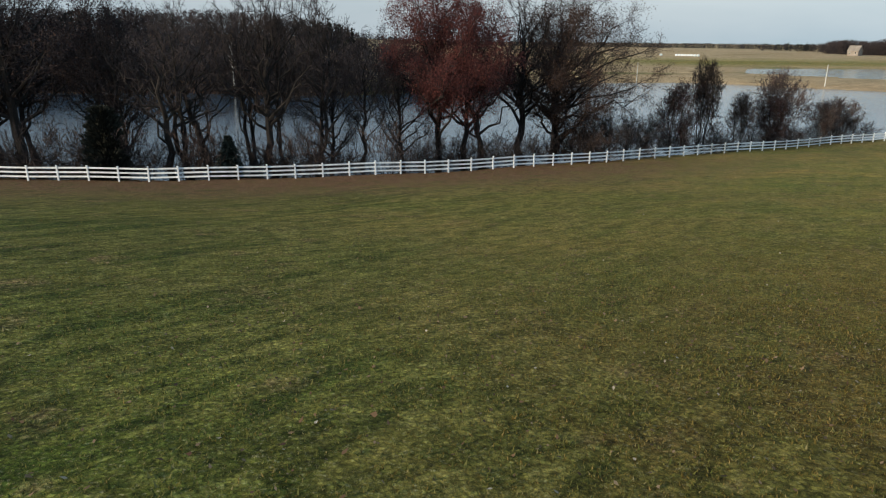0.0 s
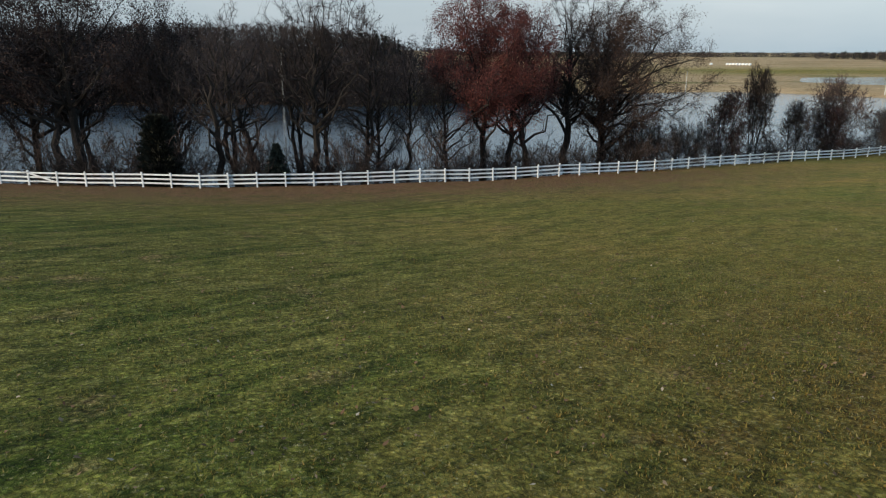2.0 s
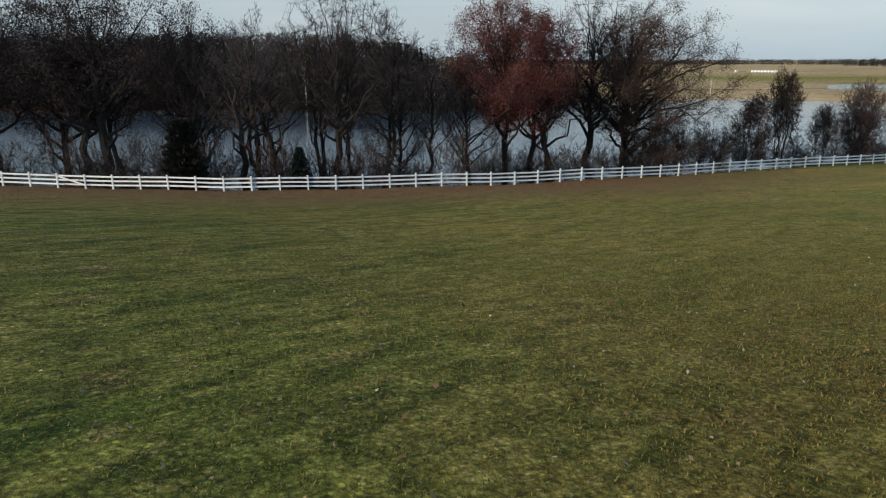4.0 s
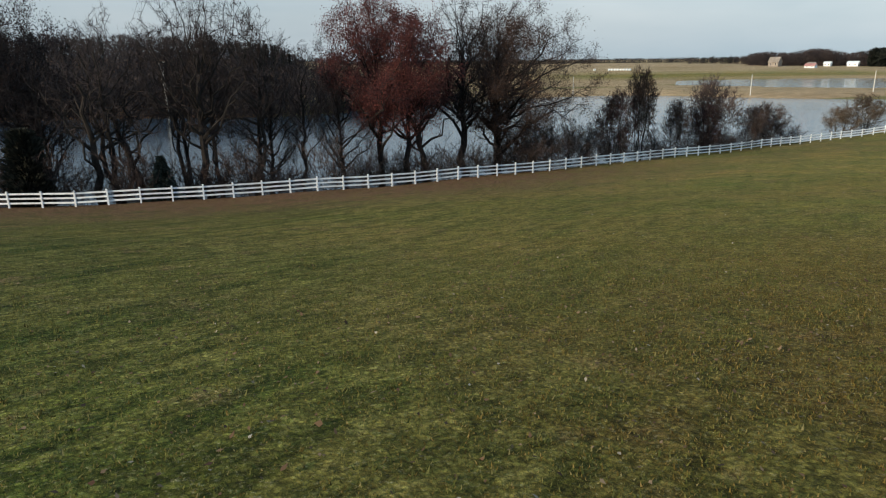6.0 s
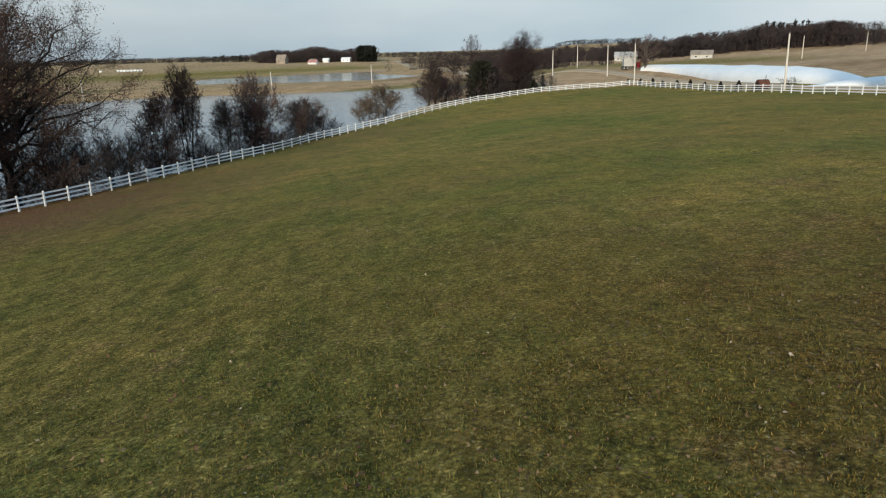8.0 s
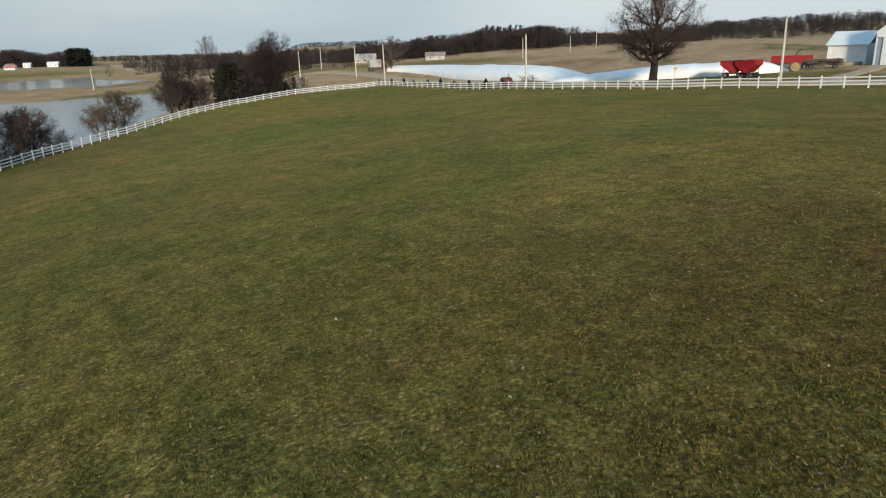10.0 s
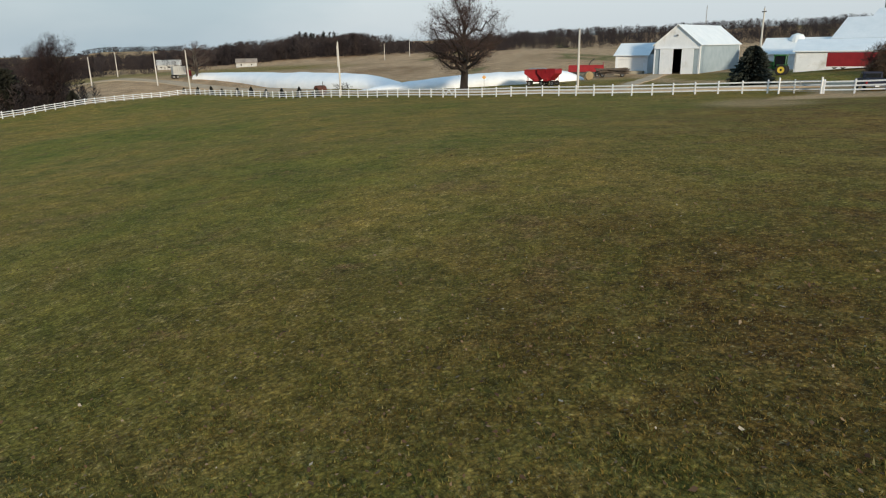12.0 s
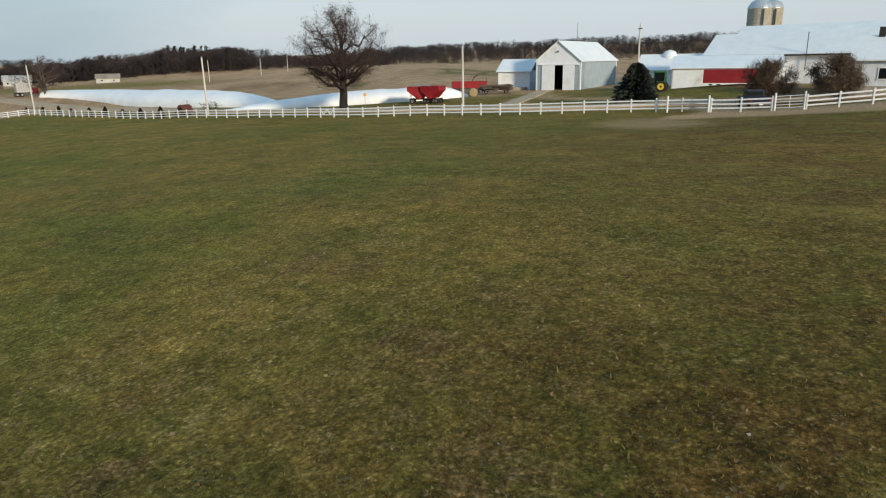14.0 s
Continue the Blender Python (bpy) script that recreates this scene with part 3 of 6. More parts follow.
def build_ground():
    rings = np.r_[0.0, 0.8 * 1.032 ** np.arange(0, 318)]
    rings = rings[rings < 4800]
    turn = 380
    a = np.linspace(0, 2 * np.pi, turn, endpoint=False)
    x = (12 + rings[1:, None] * np.sin(a)).ravel()
    y = (22 + rings[1:, None] * np.cos(a)).ravel()
    x, y = np.r_[12.0, x], np.r_[22.0, y]
    z = land(x, y)
    n = len(rings) - 1
    i, j = np.meshgrid(np.arange(n - 1), np.arange(turn), indexing="ij")
    k = (j + 1) % turn
    quads = np.stack([1 + i * turn + j, 1 + (i + 1) * turn + j, 1 + (i + 1) * turn + k, 1 + i * turn + k], -1).reshape(-1, 4).tolist()
    quads += [[0, 1 + j, 1 + (j + 1) % turn] for j in range(turn)]
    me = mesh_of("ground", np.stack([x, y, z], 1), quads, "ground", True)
    me.flip_normals()
    s, u = axes_su(x, y)
    gap = nearness(x, y, LAKE_LINE)
    s = s - fence_bow(u)
    inner = (s < 14) & (y < 130)
    litter = np.where(s > 0.2, np.maximum(step(60, 20, gap), 0.0), 1.0 * step(27, 3, gap)) * inner
    litter = np.maximum(litter, step(-8, -1, y - far_shore(x)) * step(60, 10, x))
    litter = litter * (0.35 * step(100, 62, u) + 0.65 * step(32, -4, u))
    litter = np.maximum(litter, 0.8 * step(6.5, 3, nearness(x, y, [(79, -30), (90, -33), (101, -34)])))
    tan = np.clip(np.maximum(step(158, 175, x), step(215, 240, np.hypot(x, y))), 0, 1) * step(0, 1, np.maximum(x + 0.2 * y - 20, 0))
    tan = np.maximum(tan, step(0.5, 3, s) * step(84, 100, u))
    tan = np.maximum(tan, step(30, 60, x - (92 + 0.78 * (y - 8))) * (x > 60))
    tan = tan * (1 - 0.85 * step(382, 425, y) * step(520, 430, y) * step(90, 180, x) * step(420, 340, x))
    tan = tan * (1 - 0.75 * step(85, 40, np.hypot((x - 285) * 0.8, (y - 150) * 1.1)))
    tan = tan * (1 - 0.9 * step(26, 14, np.hypot(x - 116, y + 17)))
    tan = tan * (1 - 0.2 * step(190, 260, y))
    gravel = np.maximum(step(2.6, 1.6, nearness(x, y, DRIVE)), step(3.6, 2.6, nearness(x, y, ROAD)))
    gravel = np.maximum(gravel, step(2.4, 1.2, nearness(x, y, TRACK)))
    gravel = np.maximum(0.9 * gravel, 0.6 * step(6, 2, np.hypot((x - 65) / 1.4, y + 6)))
    gravel = np.maximum(gravel, 1.5 * step(3.6, 1.2, nearness(x, y, BARE)))
    worn = worn_sod(x, y)
    col = me.color_attributes.new("zone", "FLOAT_COLOR", "POINT")
    col.data.foreach_set("color", np.stack([litter, tan, gravel, worn], 1).astype(np.float32).ravel())
    return tagged(part("ground", me, None), "sloping grazed pasture with brown thatch, running on to far fields", "ground", kind="structure")


ground = build_ground()


def road_strip(name, line, width, label, lift=0.1):
    """A crowned gravel strip laid over the land."""
    q = even(line, 2.0)
    for _ in range(6):
        q[1:-1] = 0.25 * q[:-2] + 0.5 * q[1:-1] + 0.25 * q[2:]
    d = np.gradient(q, axis=0)
    d /= np.linalg.norm(d, axis=1)[:, None]
    side = np.column_stack([-d[:, 1], d[:, 0]])
    rows = []
    for f in (-0.54, -0.5, -0.25, 0.0, 0.25, 0.5, 0.54):
        p = q + side * f * width
        rows.append(np.column_stack([p, land(p[:, 0], p[:, 1]) + (lift + 0.06 * (0.5 - abs(f)) if abs(f) < 0.52 else -0.3)]))
    n, m = len(q), len(rows)
    i, j = np.meshgrid(np.arange(n - 1), np.arange(m - 1), indexing="ij")
    quads = np.stack([j * n + i, j * n + i + 1, (j + 1) * n + i + 1, (j + 1) * n + i], -1).reshape(-1, 4)
    me = mesh_of(name, np.concatenate(rows), quads, "gravel")
    me.flip_normals()
    return tagged(part(name, me, None), label, "road", kind="structure")


road_strip("road", ROAD[2:12], 5.0, "pale gravel farm road curving past the pasture to the far fields", 0.2)
road_strip("road_far", ROAD[11:14], 6.5, "pale lane climbing through the far fields", 0.35)
road_strip("drive", TRACK, 2.6, "pale gravel track to the machine shed")


def water_sheet(name, outline, z, label):
    """A thin slab of water over a smooth outline."""
    bm = bmesh.new()
    top = [bm.verts.new((x, y, z)) for x, y in outline]
    low = [bm.verts.new((x, y, z - 0.3)) for x, y in outline]
    bm.faces.new(top)
    bm.faces.new(low[::-1])
    for k in range(len(top)):
        j = (k + 1) % len(top)
        bm.faces.new((top[j], top[k], low[k], low[j]))
    bmesh.ops.recalc_face_normals(bm, faces=bm.faces)
    return tagged(part(name, bm, "water"), label, "water", kind="structure")


water_sheet("water", [(-420, 50), (300, 50), (300, 300), (-420, 300)], LAKE_Z, "still grey lake rippled by wind beyond the trees")


def pond_outline():
    """Round the flooded strip: out along its near edge, back along its far one."""
    xs = np.linspace(166, 334, 40)
    return [(float(v), float(pond_edges(v)[0]) - 1.0) for v in xs] + [(float(v), float(pond_edges(v)[1]) + 1.0) for v in xs[::-1]]


water_sheet("water_pond", pond_outline(), POND_Z, "narrow blue flooded strip in the far fields")

# ---- white three-rail fences ----
def post_mesh():
    bm = bmesh.new()
    box(bm, -0.0635, -0.0635, -0.25, 0.0635, 0.0635, 1.27)
    lathe(bm, [(0.102, 1.27), (0.105, 1.285), (0.012, 1.33)], 4)
    return bm


POST = bpy.data.meshes.new("post")
_bm = post_mesh()
_bm.to_mesh(POST)
_bm.free()
POST.materials.append(M["white_rail"])
RAIL = bpy.data.meshes.new("rail")
_bm = bmesh.new()
box(_bm, 0, -0.02, -0.07, 1, 0.02, 0.07)
_bm.to_mesh(RAIL)
_bm.free()
RAIL.materials.append(M["white_rail"])


def rail_between(a, b, parent, mesh=RAIL, name="rail"):
    a, b = Vector(a), Vector(b)
    d = b - a
    rot = d.to_track_quat("X", "Z").to_matrix().to_4x4()
    ob = new(name, mesh)
    ob.parent = parent
    ob.matrix_basis = Matrix.Translation(a) @ rot @ Matrix.Diagonal((d.length, 1, 1, 1))
    return ob


def build_fence(line, label, gap=2.44, brace=None, cross=False):
    q = even(line, gap)
    root = thing("fence", pose(float(q[0][0]), float(q[0][1]), ground_z(*q[0])), label, "fence")
    base = Vector((q[0][0], q[0][1], ground_z(*q[0])))
    tops = []
    for k, (x, y) in enumerate(q):
        d = q[min(k + 1, len(q) - 1)] - q[max(k - 1, 0)]
        p = Vector((x, y, ground_z(x, y) + random.uniform(-0.02, 0.02))) - base
        tops.append((p, math.degrees(math.atan2(d[1], d[0]))))
        ob = new("post", POST)
        ob.parent = root
        ob.matrix_basis = pose(*p, random.gauss(0, 0.5), random.gauss(0, 0.5), tops[-1][1])
    for k in range(0, len(q) - 1, 2):
        j = min(k + 2, len(q) - 1)
        for h in (0.36, 0.73, 1.1):
            rail_between(tops[k][0] + Vector((0, 0, h)), tops[j][0] + Vector((0, 0, h)), root)
    if brace:
        # slanting boards over one bay
        k = min(range(len(q) - 1), key=lambda i: math.hypot(q[i][0] - brace[0], q[i][1] - brace[1]))
        across = (tops[k + 1][0] - tops[k][0]).normalized()
        front = Vector((across.y, -across.x, 0)) * 0.045
        bays = 4 if cross else 1
        for i in range(bays):
            lo, hi = (1.1, 0.36) if i % 2 == 0 else (0.36, 1.1)
            a, b = (tops[k][0].lerp(tops[k + 1][0], f) + front for f in (i / bays, (i + 1) / bays))
            rail_between(a + Vector((0, 0, lo)), b + Vector((0, 0, hi)), root, name="brace")
    return root


build_fence(LAKE_LINE, "long white three-rail vinyl fence along the lake side of the pasture", brace=(-35.5, 57.6))
build_fence(YARD_LINE, "long white three-rail vinyl fence between pasture and farm road", brace=(102.6, 25.2), cross=True)
build_fence(YARD_END, "white three-rail vinyl fence climbing beside the farm drive")


# ---- trees ----
def tubes_mesh(branches, material, name):
    """branches: rows of points, radii and sides, joined into one mesh."""
    verts, faces, at = [], [], 0
    for pts, rad, sides in branches:
        pts = np.asarray(pts)
        if sides == 1:
            # the last spray: one tapering blade of twig
            d = pts[1] - pts[0]
            a = np.cross(d, [0.3, 0.5, 0.8])
            a *= rad[0] / (np.linalg.norm(a) + 1e-9)
            verts.append(np.array([pts[0] - a, pts[0] + a, pts[1]]))
            faces.append([[at, at + 1, at + 2]])
            at += 3
            continue
        d = np.gradient(pts, axis=0)
        d /= np.linalg.norm(d, axis=1)[:, None] + 1e-9
        ref = np.where(np.abs(d[:, 2:3]) < 0.9, [[0, 0, 1.0]], [[1.0, 0, 0]])
        a = np.cross(d, ref)
        a /= np.linalg.norm(a, axis=1)[:, None] + 1e-9
        b = np.cross(d, a)
        t = np.linspace(0, 2 * np.pi, sides, endpoint=False)
        ring = pts[:, None] + np.asarray(rad)[:, None, None] * (np.cos(t)[None, :, None] * a[:, None] + np.sin(t)[None, :, None] * b[:, None])
        verts.append(ring.reshape(-1, 3))
        n = len(pts)
        i, j = np.meshgrid(np.arange(n - 1), np.arange(sides), indexing="ij")
        k = (j + 1) % sides
        faces.append(np.stack([at + i * sides + j, at + i * sides + k, at + (i + 1) * sides + k, at + (i + 1) * sides + j], -1).reshape(-1, 4))
        at += n * sides
    return mesh_of(name, np.concatenate(verts), [f for group in faces for f in (group if isinstance(group, list) else group.tolist())], material, False)


def grow(rng, height, trunk_r, limbs=9, lean=0.1, spread=0.75, fork=0.25, depth=3, counts=(7, 6, 5), up=0.25, wander=0.22, stems=1, bare=0.3, base_r=0.25, reach=1.15):
    """A branching skeleton: wood (trunk and limbs), twigs, and the twig tips."""
    wood, twig, tips = [], [], []

    def shoot(p, d, length, r, level):
        n = 6 if level < 2 else (3 if level == 2 else 2 if level <= depth else 1)
        pts, rad = [p], [r]
        for k in range(n):
            d = d + rng.normal(0, wander, 3) * (0.4 if level == 0 else 1.0)
            d[2] += up * (0.5 if level < 2 else 0.35) / n
            d = d / np.linalg.norm(d)
            p = p + d * length / n
            pts.append(p)
            rad.append(max(r * (1 - 0.75 * (k + 1) / n), 0.013))
        (wood if level < 2 else twig).append((pts, rad, 5 if level == 0 else 4 if level == 1 else 3 if n > 1 else 1))
        if level >= depth + 1:
            tips.append(pts[-1])
            return
        m = limbs if level == 0 else counts[level - 1]
        for c in range(m):
            f = bare + (1 - bare) * (c + rng.uniform(0.2, 1.0)) / m if level == 0 else 0.2 + 0.8 * (c + rng.uniform(0, 1)) / m
            f = min(f, 0.99)
            i = min(int(f * n), n - 1)
            q = pts[i] + (pts[i + 1] - pts[i]) * (f * n - i)
            dd = (pts[i + 1] - pts[i]) / (np.linalg.norm(pts[i + 1] - pts[i]) + 1e-9)
            side = rng.normal(0, 1, 3)
            side -= dd * (side @ dd)
            side /= np.linalg.norm(side) + 1e-9
            ang = rng.uniform(0.55, 1.05) * spread * (1.25 - 0.45 * f)
            nd = dd * math.cos(ang) + side * math.sin(ang)
            share = (0.62 - 0.3 * f) if level == 0 else 0.55 - 0.2 * f
            rr = max(rad[i] * rng.uniform(0.45, 0.62), 0.014)
            shoot(q, nd, length * share * rng.uniform(0.75, 1.25) * (reach if level == 0 else 1.0), rr, level + 1)
        tips.append(pts[-1])

    for s in range(stems):
        a = 2 * math.pi * s / stems + rng.uniform(0, 1)
        d = np.array([math.cos(a) * lean, math.sin(a) * lean, 1.0]) if stems > 1 else np.array([lean * math.cos(a * 3), lean * math.sin(a * 3), 1.0])
        off = np.array([math.cos(a), math.sin(a), 0]) * (base_r * rng.uniform(0.3, 1.0) * (stems > 1))
        off[2] = -0.4
        shoot(off, d / np.linalg.norm(d), height * rng.uniform(0.8, 1.0), trunk_r * rng.uniform(0.75, 1.0), 0)
    return wood, twig, tips


def crown_tree(rng, height, radius, trunk_r, clear=0.25, limbs=14, counts=(6, 5, 4), lean=0.0, forks=1, droop=0.0, twigs=0.5, shift=0.0, flat=0.16, crook=0.02):
    """A trunk whose limbs arch out to a rounded crown; every branch keeps inside it. Gives wood, twigs and twig tips."""
    wood, twig, tips = [], [], []
    centre = np.array([shift, 0, height * (clear + 1.0) * 0.5 + 0.04 * height])
    half = np.array([radius, radius, height * (1.0 - clear) * 0.5])

    def bend(p, q, sag, n, wob):
        t = np.linspace(0, 1, n + 1)[:, None]
        mid = (p + q) / 2 + sag
        pts = (1 - t) ** 2 * p + 2 * t * (1 - t) * mid + t * t * q
        off = rng.normal(0, wob, (n + 1, 3))
        off[0] = 0
        return pts + off * np.linalg.norm(q - p)

    for k in range(forks):
        ang = 2 * math.pi * k / max(forks, 1) + rng.uniform(0, 6)
        tilt = lean + (0.16 if forks > 1 else 0.0)
        top = np.array([math.cos(ang) * tilt * height, math.sin(ang) * tilt * height, height * rng.uniform(0.72, 0.85)])
        foot = np.array([math.cos(ang), math.sin(ang), 0]) * (0.3 if forks > 1 else 0.0)
        foot[2] = -0.4
        trunk = bend(foot, top, np.zeros(3), 9, 0.012)
        r = trunk_r * (1.0 if forks == 1 else 0.75)
        trad = r * np.linspace(1.0, 0.22, 10) ** 0.85
        trad[0] *= 1.25
        wood.append((trunk, trad, 8))
        m = max(3, limbs // forks)
        for c in range(m):
            f = (c + rng.uniform(0.1, 0.9)) / m
            az = 2.4 * c + rng.uniform(-0.5, 0.5) + ang
            el = math.radians(-26 - 38 * droop + (109 + 38 * droop) * f ** 1.2)
            d = np.array([math.cos(az) * math.cos(el), math.sin(az) * math.cos(el), math.sin(el)])
            end = centre + d * half * rng.uniform(0.82, 1.02)
            at = clear * 0.85 + (0.72 - clear * 0.85) * f
            i = min(int(at / 0.8 * 9), 8)
            start = trunk[i] + (trunk[i + 1] - trunk[i]) * rng.uniform(0, 1)
            ln = np.linalg.norm(end - start)
            # out from the trunk first, then up
            over = np.array([d[0], d[1], 0.0]) * ln * flat * (1.2 - f) + np.array([0, 0, -0.06 * ln * f + 0.05 * ln * (1 - f)])
            limb = bend(start, end, over, 7, crook)
            lr = trad[i] * rng.uniform(0.38, 0.56)
            lrad = np.maximum(lr * np.linspace(1, 0.12, 8), 0.018)
            wood.append((limb, lrad, 5))
            for c2 in range(counts[0]):
                g = 0.22 + 0.78 * (c2 + rng.uniform(0, 1)) / counts[0]
                j = min(int(g * 7), 6)
                s2 = limb[j] + (limb[j + 1] - limb[j]) * rng.uniform(0, 1)
                ax = (limb[j + 1] - limb[j]) / (np.linalg.norm(limb[j + 1] - limb[j]) + 1e-9)
                out = ax * 0.55 + rng.normal(0, 0.72, 3) + np.array([0, 0, 0.14])
                out /= np.linalg.norm(out)
                e2 = s2 + out * ln * (0.42 - 0.2 * g) * rng.uniform(0.7, 1.2)
                v = (e2 - centre) / half
                far = np.linalg.norm(v)
                if far > 1.06:
                    e2 = centre + v / far * half * rng.uniform(0.96, 1.08)
                b2 = bend(s2, e2, rng.normal(0, 0.06, 3) * ln, 4, 0.05)
                l2 = np.linalg.norm(e2 - s2)
                r2 = max(lrad[j] * 0.45, 0.018)
                twig.append((b2, np.linspace(r2, 0.012, 5), 4))
                for c3 in range(counts[1]):
                    h = (c3 + rng.uniform(0, 1)) / counts[1]
                    q = min(int(h * 4), 3)
                    s3 = b2[q] + (b2[q + 1] - b2[q]) * rng.uniform(0, 1)
                    ax3 = (b2[q + 1] - b2[q]) / (np.linalg.norm(b2[q + 1] - b2[q]) + 1e-9)
                    o3 = ax3 * 0.6 + rng.normal(0, 0.7, 3) + np.array([0, 0, 0.12])
                    o3 /= np.linalg.norm(o3)
                    l3 = (0.38 * l2 + 0.3) * rng.uniform(0.6, 1.2)
                    e3 = s3 + o3 * l3 + rng.normal(0, 0.1 * l3, 3)
                    twig.append((np.array([s3, e3]), [0.014, 0.007], 3))
                    for c4 in range(counts[2]):
                        w = rng.uniform(0.15, 1)
                        s4 = s3 + (e3 - s3) * w
                        o4 = o3 * 0.5 + rng.normal(0, 0.7, 3)
                        o4 /= np.linalg.norm(o4)
                        e4 = s4 + o4 * twigs * rng.uniform(0.5, 1.3)
                        twig.append((np.array([s4, e4]), [0.014, 0.005], 1))
                        tips.append(e4)
    return wood, twig, tips


def leaf_mesh(rng, tips, per, size, spread, material, name):
    tips = np.asarray(tips)
    c = np.repeat(tips, per, axis=0) + rng.normal(0, spread, (len(tips) * per, 3))
    n = len(c)
    a = rng.normal(0, 1, (n, 3))
    a /= np.linalg.norm(a, axis=1)[:, None]
    b = np.cross(a, rng.normal(0, 1, (n, 3)))
    b /= np.linalg.norm(b, axis=1)[:, None] + 1e-9
    s = size * rng.uniform(0.6, 1.3, (n, 1))
    v = np.stack([c - a * s, c + b * s * 0.55, c + a * s, c - b * s * 0.55], 1).reshape(-1, 3)
    return mesh_of(name, v, np.arange(4 * n).reshape(-1, 4), material)


TREE_KINDS = {}


def tree_kind(key, seed, wood="bark", twig="twig", leaves=None, per=2, size=0.13, puff=0.25, **kw):
    rng = np.random.default_rng(seed)
    w, t, tips = (crown_tree if "radius" in kw else grow)(rng, **kw)
    TREE_KINDS[key] = (tubes_mesh(w, wood, "trunk"), tubes_mesh(t, twig, "crown"), leaf_mesh(rng, tips, per, size, puff, leaves, "leaves") if leaves else None)


def plant(key, x, y, height_scale, label, category="tree", turn=0.0, wide=None, group="", name="tree", sink=0.0):
    wood, twig, leaves = TREE_KINDS[key]
    root = thing(name, pose(x, y, ground_z(x, y) - sink, 0, 0, turn) @ Matrix.Diagonal((wide or height_scale, wide or height_scale, height_scale, 1)), label, category, group)
    part("trunk", wood, None, root)
    part("crown", twig, None, root)
    if leaves:
        part("leaves", leaves, None, root)
    return root


tree_kind("oak_bare", 3, height=17, radius=6.4, trunk_r=0.46, clear=0.36, limbs=23, counts=(9, 7, 5), crook=0.035)
tree_kind("maple_bare", 8, height=17, radius=5.8, trunk_r=0.42, clear=0.38, limbs=20, counts=(7, 6, 5), forks=2, crook=0.04)
tree_kind("lean_bare", 15, height=15, radius=5.4, trunk_r=0.44, clear=0.36, limbs=13, counts=(6, 5, 4), lean=0.24, flat=0.14, crook=0.05)
tree_kind("slim_bare", 21, height=16, radius=4.2, trunk_r=0.24, clear=0.36, limbs=17, counts=(6, 6, 5), lean=0.04, flat=0.06, crook=0.035)
tree_kind("oak_red", 5, leaves="leaf_red", per=30, size=0.075, puff=0.4, height=17, radius=6.8, trunk_r=0.4, clear=0.3, limbs=24, counts=(6, 4, 3), droop=0.3, flat=0.2)
tree_kind("oak_brown", 11, leaves="leaf_dark", per=9, size=0.08, puff=0.34, height=17, radius=6.6, trunk_r=0.44, clear=0.3, limbs=20, counts=(8, 5, 3), droop=0.3, flat=0.16)
tree_kind("oak_sparse", 31, leaves="leaf_dark", per=2, size=0.075, puff=0.25, height=16, radius=6.2, trunk_r=0.34, clear=0.25, limbs=22, counts=(8, 6, 5), lean=0.08, droop=0.4)
tree_kind("oak_spread", 37, leaves="leaf_rust", per=6, size=0.065, puff=0.25, height=17, radius=8.8, trunk_r=0.5, clear=0.22, limbs=34, counts=(11, 8, 4), droop=0.5, shift=2.8, flat=0.14, crook=0.03)
tree_kind("shrub", 41, wood="bark_grey", twig="twig_brown", height=6, radius=3.0, trunk_r=0.07, clear=0.06, limbs=35, counts=(7, 6, 4), forks=7, twigs=0.38, flat=0.02, droop=-0.7)
tree_kind("shrub_tall", 44, wood="bark", twig="twig_brown", height=6, radius=1.8, trunk_r=0.07, clear=0.1, limbs=30, counts=(7, 6, 4), forks=5, twigs=0.4, flat=0.0, droop=-0.8)
tree_kind("shrub_red", 43, wood="bark", twig="twig_brown", leaves="leaf_wine", per=1, size=0.06, puff=0.2, height=6, radius=2.3, trunk_r=0.08, clear=0.04, limbs=34, counts=(7, 6, 4), forks=6, twigs=0.4)
tree_kind("shrub_tan", 47, wood="bark_grey", twig="twig_tan", height=6, radius=3.1, trunk_r=0.06, clear=0.05, limbs=35, counts=(7, 6, 4), forks=7, twigs=0.38, flat=0.02, droop=-0.7)

